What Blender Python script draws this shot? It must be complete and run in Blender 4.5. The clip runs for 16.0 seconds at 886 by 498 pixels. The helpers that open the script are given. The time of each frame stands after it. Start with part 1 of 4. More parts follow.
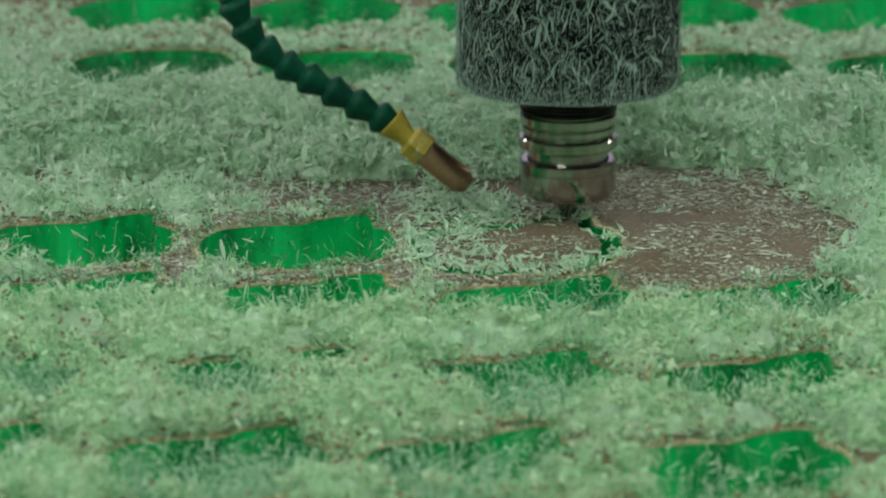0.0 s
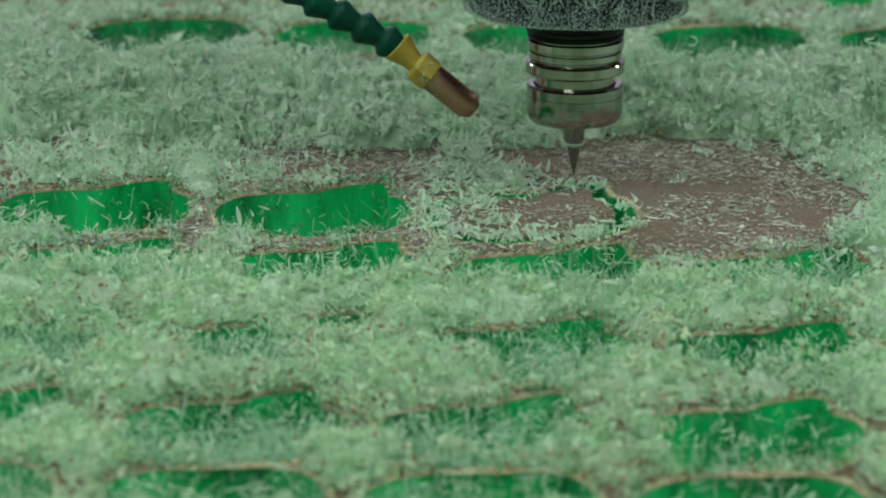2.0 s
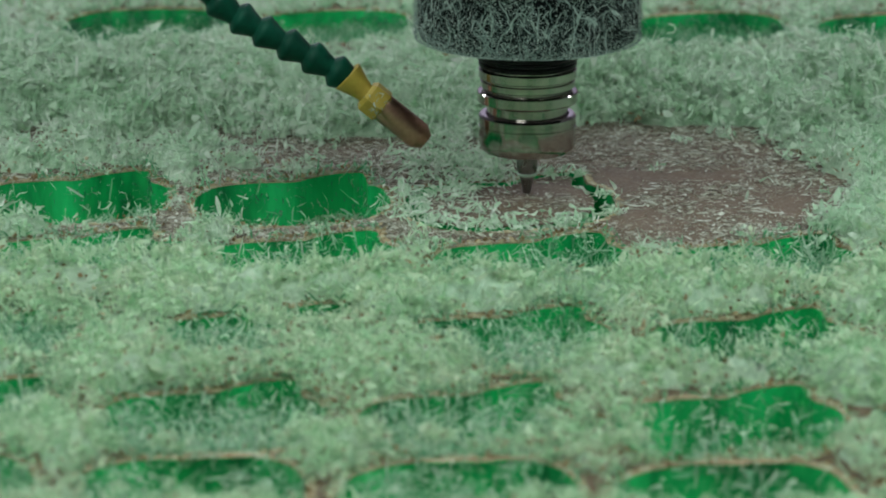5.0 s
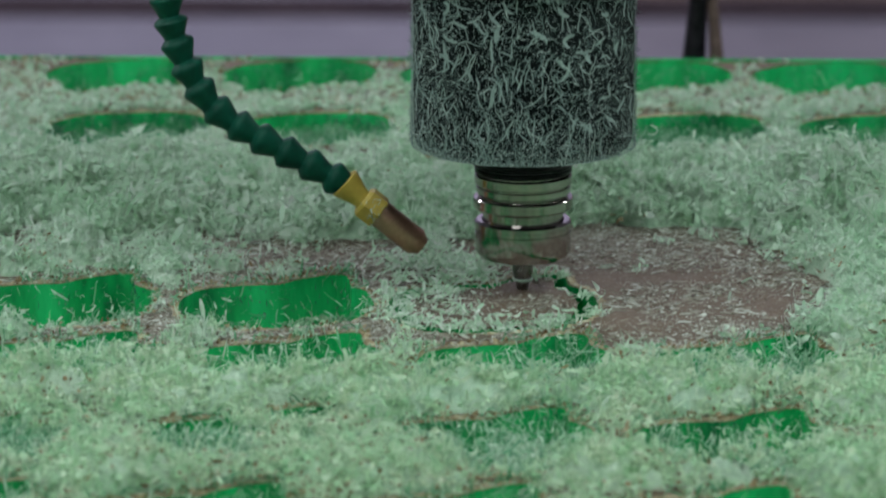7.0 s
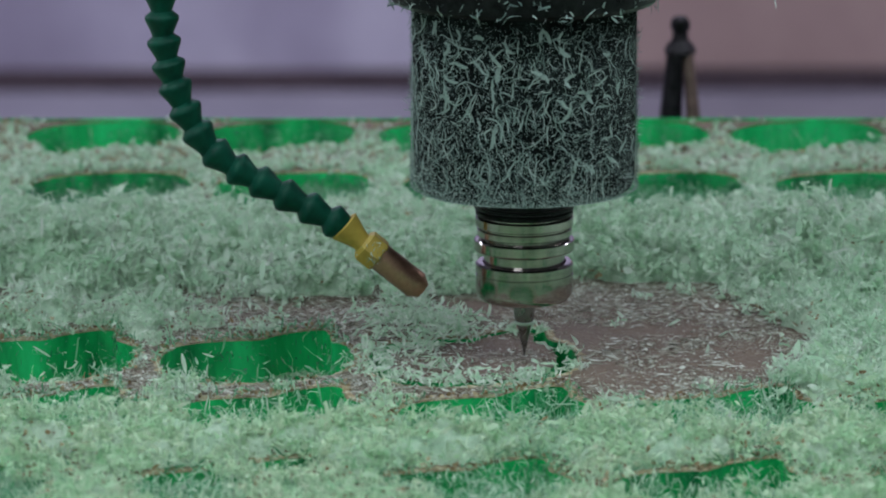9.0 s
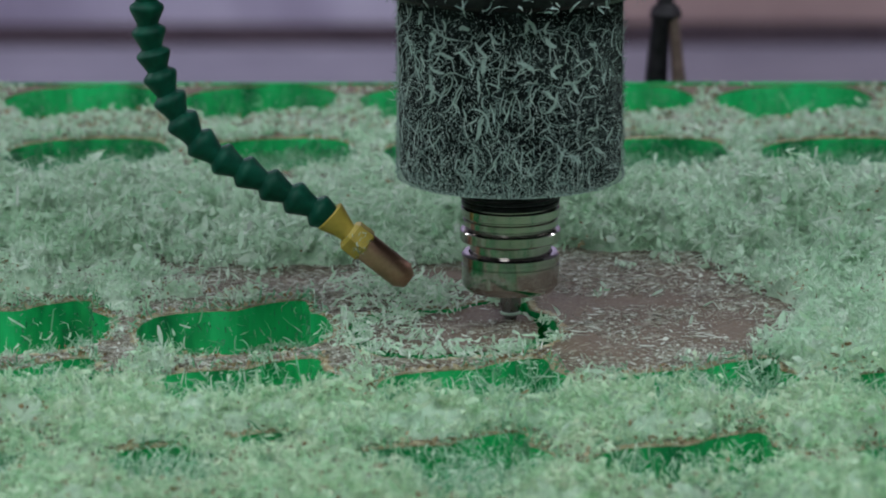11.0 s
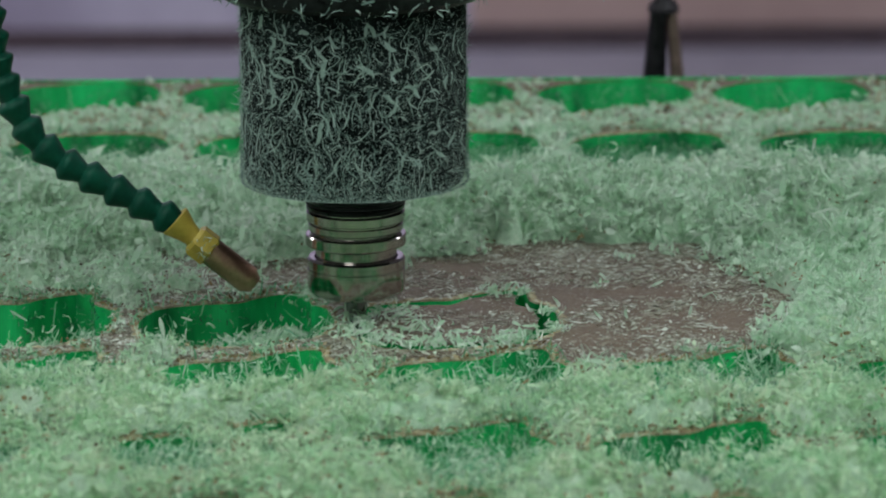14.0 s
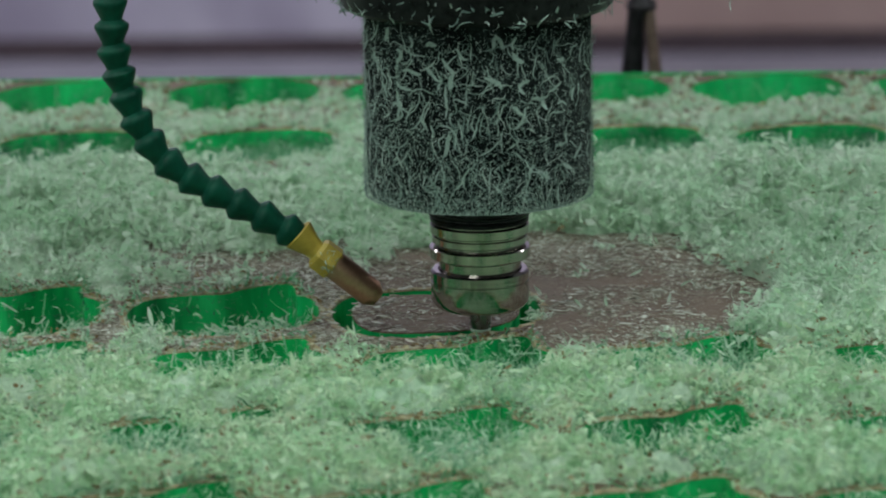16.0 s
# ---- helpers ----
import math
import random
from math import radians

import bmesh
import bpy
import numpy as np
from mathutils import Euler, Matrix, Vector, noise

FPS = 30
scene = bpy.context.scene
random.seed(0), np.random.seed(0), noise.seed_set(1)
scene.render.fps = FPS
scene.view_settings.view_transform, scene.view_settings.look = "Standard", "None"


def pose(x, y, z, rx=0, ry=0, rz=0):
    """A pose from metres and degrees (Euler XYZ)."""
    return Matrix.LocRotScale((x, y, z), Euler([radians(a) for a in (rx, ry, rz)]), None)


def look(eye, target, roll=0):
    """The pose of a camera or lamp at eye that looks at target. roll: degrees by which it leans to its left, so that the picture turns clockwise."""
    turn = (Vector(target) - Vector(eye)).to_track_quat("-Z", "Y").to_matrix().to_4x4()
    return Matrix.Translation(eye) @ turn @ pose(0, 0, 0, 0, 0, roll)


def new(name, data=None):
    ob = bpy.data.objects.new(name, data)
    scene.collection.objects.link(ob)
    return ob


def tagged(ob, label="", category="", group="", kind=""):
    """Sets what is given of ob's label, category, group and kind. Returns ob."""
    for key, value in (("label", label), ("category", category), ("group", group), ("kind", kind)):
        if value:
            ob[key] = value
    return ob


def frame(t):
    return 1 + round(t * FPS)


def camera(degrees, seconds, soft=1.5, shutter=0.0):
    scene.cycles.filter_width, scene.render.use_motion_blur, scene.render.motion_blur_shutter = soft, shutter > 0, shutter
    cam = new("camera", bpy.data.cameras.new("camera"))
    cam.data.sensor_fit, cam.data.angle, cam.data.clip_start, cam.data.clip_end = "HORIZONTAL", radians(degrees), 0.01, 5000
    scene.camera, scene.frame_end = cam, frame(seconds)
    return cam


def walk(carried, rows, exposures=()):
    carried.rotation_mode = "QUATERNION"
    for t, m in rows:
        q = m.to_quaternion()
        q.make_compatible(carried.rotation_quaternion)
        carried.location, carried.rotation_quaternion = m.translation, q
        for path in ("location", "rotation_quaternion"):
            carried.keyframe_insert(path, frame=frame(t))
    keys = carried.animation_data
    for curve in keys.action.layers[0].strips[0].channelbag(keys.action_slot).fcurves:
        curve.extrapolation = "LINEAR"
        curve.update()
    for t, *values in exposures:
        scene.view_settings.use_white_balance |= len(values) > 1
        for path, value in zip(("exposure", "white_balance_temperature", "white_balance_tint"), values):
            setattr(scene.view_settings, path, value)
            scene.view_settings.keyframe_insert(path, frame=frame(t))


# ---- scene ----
import mathutils

cam = camera(11.0, 16.0, soft=1.9, shutter=0.6)
cam.data.dof.use_dof = True
cam.data.dof.focus_distance = 1.60
cam.data.dof.aperture_fstop = 19.0
PATH = [
    (0, (0.00434, -1.56150, 0.39737), (-0.05720, 0.37372, -0.10376), -0.038),
    (0.5, (0.00266, -1.55587, 0.39851), (-0.05637, 0.37782, -0.10881), 0.192),
    (1, (0.00103, -1.55823, 0.39812), (-0.05969, 0.37611, -0.10650), 0.315),
    (1.5, (0.00155, -1.56707, 0.39831), (-0.06240, 0.36642, -0.10915), 0.246),
    (2, (0.00128, -1.57035, 0.39691), (-0.06234, 0.36217, -0.11426), 0.321),
    (2.5, (0.00061, -1.57407, 0.39759), (-0.06423, 0.35781, -0.11589), 0.270),
    (3, (-0.00063, -1.57365, 0.39854), (-0.06590, 0.35854, -0.11373), 0.401),
    (3.5, (0.00106, -1.57250, 0.39709), (-0.06128, 0.36087, -0.11106), 0.103),
    (4, (0.00133, -1.57263, 0.39633), (-0.05599, 0.36069, -0.11255), 0.037),
    (6.3, (0.00061, -1.56684, 0.39680), (-0.05263, 0.36309, -0.12526), 0.123),
    (6.5, (0.00099, -1.57110, 0.39955), (-0.05137, 0.36278, -0.10776), 0.082),
    (7, (-0.00027, -1.57401, 0.39786), (-0.04599, 0.36870, -0.07518), -0.013),
    (7.5, (0.00021, -1.57299, 0.39722), (-0.04294, 0.37314, -0.06181), -0.050),
    (8, (-0.00122, -1.58860, 0.39405), (-0.04251, 0.36188, -0.04631), -0.298),
    (8.5, (-0.00101, -1.59203, 0.39213), (-0.04017, 0.35971, -0.04283), -0.295),
    (9, (-0.00086, -1.58653, 0.39253), (-0.03673, 0.36412, -0.04759), -0.219),
    (11.5, (0.00354, -1.56228, 0.39441), (-0.02864, 0.38330, -0.06789), -0.235),
    (12, (0.00349, -1.56205, 0.39402), (-0.02747, 0.38390, -0.06678), -0.259),
    (12.5, (0.00337, -1.56452, 0.39364), (-0.02797, 0.38244, -0.06281), -0.447),
    (13, (0.00407, -1.56072, 0.39274), (-0.02801, 0.38702, -0.06033), -0.519),
    (13.5, (0.00537, -1.55896, 0.39232), (-0.02651, 0.38818, -0.06333), -0.494),
    (14, (0.00258, -1.57243, 0.39069), (-0.02938, 0.37416, -0.06728), -0.439),
    (14.5, (-0.00047, -1.59081, 0.39209), (-0.03246, 0.35521, -0.06830), -0.449),
    (15, (-0.00268, -1.60576, 0.39233), (-0.03495, 0.34134, -0.06350), -0.476),
    (15.5, (-0.00204, -1.60574, 0.39124), (-0.03448, 0.34239, -0.06013), -0.588),
    (16, (0.00196, -1.60185, 0.38981), (-0.02126, 0.34600, -0.06335), -0.702),
]
TOOL = [
    (0, -0.0018, 0.0221, -0.0130),
    (0.5, 0.0012, 0.0178, 0.0010),
    (1, -0.0012, 0.0163, -0.0126),
    (1.5, -0.0038, 0.0054, -0.0109),
    (2, -0.0047, 0.0141, 0.0050),
    (2.5, -0.0078, 0.0080, 0.0040),
    (3, -0.0075, 0.0026, 0.0010),
    (3.5, -0.0078, -0.0039, -0.0016),
    (4, -0.0078, -0.0073, -0.0047),
    (6.3, -0.0223, -0.0042, -0.0058),
    (6.5, -0.0197, 0.0038, -0.0068),
    (7, -0.0092, 0.0010, -0.0085),
    (7.5, -0.0082, -0.0051, 0.0010),
    (8, -0.0037, -0.0005, 0.0040),
    (8.5, -0.0013, -0.0041, 0.0010),
    (9, -0.0013, -0.0213, 0.0010),
    (11.5, 0.0006, -0.0045, -0.0109),
    (12, -0.0094, -0.0072, -0.0068),
    (12.5, -0.0192, -0.0088, -0.0031),
    (13, -0.0242, -0.0009, -0.0109),
    (13.5, -0.0380, -0.0027, -0.0109),
    (14, -0.0532, -0.0167, -0.0115),
    (14.5, -0.0531, -0.0376, -0.0115),
    (15, -0.0425, -0.0565, -0.0115),
    (15.5, -0.0236, -0.0558, -0.0115),
    (16, -0.0038, -0.0526, -0.0115),
]
walk(cam, [(t, look(eye, target, roll)) for t, eye, target, roll in PATH],
     exposures=[(0, -0.36, 6950, 2), (2, -0.34, 6700, 6), (4.2, -0.34, 6500, 12), (6.5, -0.34, 6300, 17), (9, -0.34, 6000, 23), (12.5, -0.36, 6250, 20), (16, -0.38, 6450, 13)])


# ---- world and lights ----
world = bpy.data.worlds.new("hall_air")
scene.world = world
world.use_nodes = True
world.node_tree.nodes["Background"].inputs[0].default_value = (0.75, 0.85, 1.0, 1)
world.node_tree.nodes["Background"].inputs[1].default_value = 0.05


def area_lamp(name, eye, target, sx, sy, watts, colour):
    d = bpy.data.lights.new(name, "AREA")
    d.shape, d.size, d.size_y, d.energy, d.color = "RECTANGLE", sx, sy, watts, colour
    ob = new(name, d)
    ob.matrix_world = look(eye, target)
    return ob


# unseen fill lamps added overhead and behind the camera, tube lamps at both sides
area_lamp("overhead_fill_lamp", (-0.95, -0.72, 1.6), (0.0, -0.25, 0.0), 1.2, 1.2, 22, (0.84, 1.0, 0.92))
area_lamp("overhead_fill_lamp", (0.95, -0.68, 1.6), (0.0, -0.25, 0.0), 1.2, 1.2, 28, (0.84, 1.0, 0.92))
area_lamp("rear_fill_lamp", (-1.2, -3.9, 1.3), (0.0, 0.0, 0.0), 1.8, 1.2, 27, (0.88, 1.0, 0.95))
area_lamp("tube_lamp", (-2.2, 1.1, 1.1), (0.0, 0.0, 0.1), 1.2, 0.07, 13, (0.95, 0.98, 1.0))
area_lamp("tube_lamp", (2.2, 1.0, 1.2), (0.0, 0.0, 0.1), 1.2, 0.07, 11, (0.95, 0.98, 1.0))
# unseen helper lamp, added to brighten the far floor and wall
area_lamp("backdrop_fill_lamp", (-0.6, 3.6, 2.4), (-0.2, 4.3, -0.8), 2.0, 1.2, 74, (0.92, 0.94, 1.0))


# ---- materials ----
def mat(name):
    m = bpy.data.materials.new(name)
    m.use_nodes = True
    nt = m.node_tree
    return m, nt, nt.nodes["Principled BSDF"]


def node(nt, kind, **kw):
    n = nt.nodes.new(kind)
    for k, v in kw.items():
        if k in n.inputs:
            n.inputs[k].default_value = v
    return n


def ramp(nt, fac, stops):
    r = nt.nodes.new("ShaderNodeValToRGB")
    while len(r.color_ramp.elements) < len(stops):
        r.color_ramp.elements.new(0.5)
    for e, (p, c) in zip(r.color_ramp.elements, stops):
        e.position, e.color = p, (*c, 1)
    nt.links.new(fac, r.inputs["Fac"])
    return r.outputs["Color"]


def noise_fac(nt, scale, detail=4.0, rough=0.6, stretch=None):
    co = nt.nodes.new("ShaderNodeTexCoord").outputs["Object"]
    if stretch:
        mp = nt.nodes.new("ShaderNodeMapping")
        mp.inputs["Scale"].default_value = stretch
        nt.links.new(co, mp.inputs["Vector"])
        co = mp.outputs["Vector"]
    n = node(nt, "ShaderNodeTexNoise", Scale=scale, Detail=detail, Roughness=rough)
    nt.links.new(co, n.inputs["Vector"])
    return n.outputs["Fac"]


def add_bump(nt, bsdf, fac, strength, distance):
    b = node(nt, "ShaderNodeBump", Strength=strength, Distance=distance)
    nt.links.new(fac, b.inputs["Height"])
    nt.links.new(b.outputs["Normal"], bsdf.inputs["Normal"])


def mixed(nt, a, b, fac):
    m = nt.nodes.new("ShaderNodeMix")
    m.data_type, m.blend_type = "RGBA", "MIX"
    nt.links.new(a, m.inputs[6])
    nt.links.new(b, m.inputs[7])
    if isinstance(fac, float):
        m.inputs[0].default_value = fac
    else:
        nt.links.new(fac, m.inputs[0])
    return m.outputs[2]


def see_through(nt, bsdf, colour, share):
    """Thin plastic: part of the light passes through it."""
    tr = nt.nodes.new("ShaderNodeBsdfTranslucent")
    nt.links.new(colour, tr.inputs["Color"])
    mx = nt.nodes.new("ShaderNodeMixShader")
    mx.inputs[0].default_value = share
    nt.links.new(bsdf.outputs[0], mx.inputs[1])
    nt.links.new(tr.outputs[0], mx.inputs[2])
    nt.links.new(mx.outputs[0], nt.nodes["Material Output"].inputs["Surface"])


def island_random(nt):
    return nt.nodes.new("ShaderNodeNewGeometry").outputs["Random Per Island"]


def chip_material(name, stops, share=0.35, rough=0.55, tone=None):
    m, nt, p = mat(name)
    col = ramp(nt, island_random(nt), stops)
    if tone:
        far = ramp(nt, noise_fac(nt, 42, 3), [(0.38, tone[3]), (0.62, tone[4])])
        col = mixed(nt, col, far, 0.36)
        big = ramp(nt, noise_fac(nt, 150, 2), [(0.32, tone[0]), (0.5, tone[1]), (0.68, tone[2])])
        col = mixed(nt, col, big, 0.48)
    nt.links.new(col, p.inputs["Base Color"])
    p.inputs["Roughness"].default_value = rough
    see_through(nt, p, col, share)
    return m


M_CHIP = chip_material("pale_green_plastic", [(0.0, (0.28, 0.54, 0.35)), (0.25, (0.47, 0.69, 0.51)), (0.6, (0.67, 0.81, 0.68)), (1.0, (0.93, 0.96, 0.90))], 0.45, 0.5, tone=((0.37, 0.65, 0.38), (0.62, 0.80, 0.60), (0.93, 0.97, 0.90), (0.40, 0.70, 0.42), (0.80, 0.85, 0.77)))
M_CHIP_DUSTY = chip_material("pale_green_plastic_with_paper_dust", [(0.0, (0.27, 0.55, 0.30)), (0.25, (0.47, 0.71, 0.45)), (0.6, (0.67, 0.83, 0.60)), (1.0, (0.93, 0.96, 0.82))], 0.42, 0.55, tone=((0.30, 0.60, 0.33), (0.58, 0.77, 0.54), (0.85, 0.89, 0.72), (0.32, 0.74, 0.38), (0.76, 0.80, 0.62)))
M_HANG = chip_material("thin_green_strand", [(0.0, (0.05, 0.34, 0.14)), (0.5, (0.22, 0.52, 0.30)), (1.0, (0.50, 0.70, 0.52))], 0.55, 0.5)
# dust toned darker than it is, so that over-bright far walls look dimmer
M_VEIL = chip_material("dimming_teal_strand", [(0.0, (0.015, 0.12, 0.065)), (0.5, (0.07, 0.24, 0.155)), (1.0, (0.30, 0.46, 0.36))], 0.25, 0.6)
M_LACE = chip_material("pale_green_strand", [(0.0, (0.16, 0.48, 0.26)), (0.4, (0.46, 0.68, 0.50)), (1.0, (0.80, 0.88, 0.76))], 0.5, 0.5)
M_FLAKE = chip_material("pale_dusty_flake", [(0.0, (0.24, 0.20, 0.15)), (0.4, (0.31, 0.29, 0.22)), (0.75, (0.45, 0.46, 0.38)), (1.0, (0.70, 0.73, 0.64))], 0.15, 0.6)
M_CRUMB = chip_material("tan_paper_crumb", [(0.0, (0.20, 0.125, 0.06)), (0.5, (0.33, 0.235, 0.12)), (1.0, (0.48, 0.42, 0.27))], 0.15, 0.8)
M_STUCK = chip_material("dusty_green_strand", [(0.0, (0.12, 0.19, 0.17)), (0.5, (0.27, 0.37, 0.33)), (1.0, (0.60, 0.71, 0.65))], 0.2, 0.7)

M_BED, nt, p = mat("chip_heap")
c = ramp(nt, noise_fac(nt, 260, 5, 0.7), [(0.30, (0.28, 0.48, 0.31)), (0.48, (0.48, 0.66, 0.49)), (0.72, (0.70, 0.81, 0.66))])
c2 = ramp(nt, noise_fac(nt, 18, 3), [(0.4, (0.36, 0.58, 0.36)), (0.6, (0.60, 0.70, 0.54))])
nt.links.new(mixed(nt, c, c2, 0.35), p.inputs["Base Color"])
p.inputs["Roughness"].default_value = 0.75
add_bump(nt, p, noise_fac(nt, 420, 5, 0.75), 1.0, 0.0015)

M_ACRYLIC, nt, p = mat("green_acrylic")
c = ramp(nt, noise_fac(nt, 45, 5, 0.65, (1, 1, 0.3)), [(0.32, (0.0, 0.11, 0.035)), (0.5, (0.002, 0.40, 0.105)), (0.7, (0.010, 0.62, 0.185))])
nt.links.new(c, p.inputs["Base Color"])
p.inputs["Roughness"].default_value = 0.32
p.inputs["Specular IOR Level"].default_value = 0.35
add_bump(nt, p, noise_fac(nt, 500, 3, 0.5, (1, 1, 0.1)), 0.25, 0.0004)

M_PAPER, nt, p = mat("brown_masking_paper")
c = ramp(nt, noise_fac(nt, 55, 6, 0.7), [(0.3, (0.084, 0.047, 0.024)), (0.55, (0.128, 0.079, 0.043)), (0.75, (0.18, 0.122, 0.076))])
c2 = ramp(nt, noise_fac(nt, 800, 3, 0.7), [(0.40, (0.08, 0.05, 0.036)), (0.66, (0.36, 0.32, 0.25))])
dusted = ramp(nt, noise_fac(nt, 170, 5, 0.75), [(0.40, (0.10, 0.10, 0.10)), (0.68, (0.62, 0.62, 0.62))])
nt.links.new(mixed(nt, c, c2, dusted), p.inputs["Base Color"])
p.inputs["Roughness"].default_value = 0.7
add_bump(nt, p, noise_fac(nt, 700, 4, 0.6), 0.6, 0.0005)

M_BURR, nt, p = mat("torn_paper_edge")
c = ramp(nt, noise_fac(nt, 240, 4, 0.7), [(0.3, (0.24, 0.165, 0.085)), (0.5, (0.40, 0.34, 0.21)), (0.68, (0.54, 0.56, 0.40))])
nt.links.new(c, p.inputs["Base Color"])
p.inputs["Roughness"].default_value = 0.85
add_bump(nt, p, noise_fac(nt, 900, 3), 0.6, 0.0005)


def metal(name, lo, hi, rough, stretch=None, scale=300, metallic=1.0):
    m, nt, p = mat(name)
    f = noise_fac(nt, scale, 4, 0.6, stretch)
    nt.links.new(ramp(nt, f, [(0.3, lo), (0.7, hi)]), p.inputs["Base Color"])
    rr = ramp(nt, f, [(0.3, (rough * 0.8,) * 3), (0.7, (rough * 1.25,) * 3)])
    nt.links.new(rr, p.inputs["Roughness"])
    p.inputs["Metallic"].default_value = metallic
    return m


M_STEEL = metal("turned_steel", (0.35, 0.32, 0.30), (0.47, 0.435, 0.41), 0.13, (0.2, 0.2, 4.0))
M_DARK = metal("blackened_steel", (0.012, 0.012, 0.013), (0.03, 0.03, 0.032), 0.32)
M_CARBIDE = metal("grey_carbide", (0.20, 0.20, 0.20), (0.32, 0.32, 0.31), 0.28)
M_BRASS = metal("browned_copper", (0.43, 0.25, 0.165), (0.54, 0.33, 0.225), 0.38, (3, 3, 3), 220)
M_POST = metal("dark_post_metal", (0.012, 0.011, 0.012), (0.05, 0.045, 0.05), 0.5)
M_POSTBAR = metal("worn_brown_metal", (0.09, 0.055, 0.045), (0.19, 0.12, 0.10), 0.5, None, 300, 0.2)


def plastic(name, lo, hi, rough, scale=160, bump=0.0003):
    m, nt, p = mat(name)
    nt.links.new(ramp(nt, noise_fac(nt, scale, 5, 0.65), [(0.3, lo), (0.72, hi)]), p.inputs["Base Color"])
    p.inputs["Roughness"].default_value = rough
    add_bump(nt, p, noise_fac(nt, scale * 5, 3), 0.35, bump)
    return m


M_HOSE = plastic("dark_green_plastic", (0.001, 0.035, 0.021), (0.002, 0.078, 0.046), 0.45)
M_HOSE.node_tree.nodes["Principled BSDF"].inputs["Specular IOR Level"].default_value = 0.16
M_YELLOW = plastic("dull_yellow_plastic", (0.34, 0.24, 0.03), (0.52, 0.38, 0.06), 0.5)
M_CORK = plastic("pale_melted_ring", (0.40, 0.60, 0.46), (0.62, 0.78, 0.64), 0.5)

M_COVER, nt, p = mat("dusty_black_fabric")
fine = ramp(nt, noise_fac(nt, 1400, 4, 0.8), [(0.50, (0.003, 0.0035, 0.004)), (0.64, (0.02, 0.026, 0.026)), (0.78, (0.14, 0.18, 0.17))])
dust = ramp(nt, noise_fac(nt, 60, 5, 0.7), [(0.44, (0.0, 0.0, 0.0)), (0.70, (1, 1, 1))])
pale = ramp(nt, noise_fac(nt, 1700, 4, 0.8), [(0.44, (0.005, 0.006, 0.007)), (0.72, (0.09, 0.115, 0.11))])
nt.links.new(mixed(nt, fine, pale, dust), p.inputs["Base Color"])
p.inputs["Roughness"].default_value = 0.9
p.inputs["Specular IOR Level"].default_value = 0.1
add_bump(nt, p, noise_fac(nt, 1200, 4, 0.8), 0.7, 0.0006)

M_RAIL, nt, p = mat("milled_aluminium_bed")
# broad pale and dark patches put reflections on the metal into its colour
c = ramp(nt, noise_fac(nt, 2.3, 3, 0.5, (1.3, 0.5, 1)), [(0.36, (0.17, 0.155, 0.20)), (0.52, (0.26, 0.245, 0.325)), (0.66, (0.40, 0.36, 0.47))])
nt.links.new(c, p.inputs["Base Color"])
p.inputs["Roughness"].default_value = 0.45
p.inputs["Metallic"].default_value = 0.25
add_bump(nt, p, noise_fac(nt, 40, 4, 0.6, (0.2, 3, 1)), 0.2, 0.001)
M_PLANK = plastic("reddish_brown_board", (0.46, 0.315, 0.29), (0.60, 0.43, 0.39), 0.6, 4, 0.001)
M_LILAC, nt, p = mat("pale_lilac_paint")
c = ramp(nt, noise_fac(nt, 2.2, 3, 0.5, (1.6, 1, 1.2)), [(0.35, (0.36, 0.31, 0.42)), (0.55, (0.50, 0.45, 0.58)), (0.7, (0.70, 0.65, 0.78))])
nt.links.new(c, p.inputs["Base Color"])
p.inputs["Roughness"].default_value = 0.6
M_SLOT = plastic("oily_dark_slot", (0.075, 0.052, 0.063), (0.13, 0.092, 0.105), 0.9, 12)
M_WALL = plastic("grey_painted_wall", (0.30, 0.31, 0.31), (0.38, 0.39, 0.38), 0.8, 3, 0.001)
M_FLOOR = plastic("lilac_grey_floor_paint", (0.20, 0.19, 0.235), (0.36, 0.34, 0.40), 0.6, 2.2, 0.001)


# ---- building helpers ----
def part(name, bm, material, parent, label="", smooth=False):
    me = bpy.data.meshes.new(name)
    bm.to_mesh(me)
    bm.free()
    me.materials.append(material)
    if smooth:
        me.shade_smooth()
        me.set_sharp_from_angle(angle=math.radians(32))
    ob = new(name, me)
    ob.parent = parent
    if label:
        tagged(ob, label)
    return ob


def raw_mesh(name, verts, faces, material):
    """verts (n, 3) and quads or triangles (m, k) as arrays."""
    verts, faces = np.asarray(verts, np.float32), np.asarray(faces, np.int32)
    me = bpy.data.meshes.new(name)
    me.vertices.add(len(verts))
    me.vertices.foreach_set("co", verts.ravel())
    k = faces.shape[1]
    me.loops.add(faces.size)
    me.loops.foreach_set("vertex_index", faces.ravel())
    me.polygons.add(len(faces))
    me.polygons.foreach_set("loop_start", np.arange(0, faces.size, k, dtype=np.int32))
    me.update(calc_edges=True)
    me.materials.append(material)
    return me


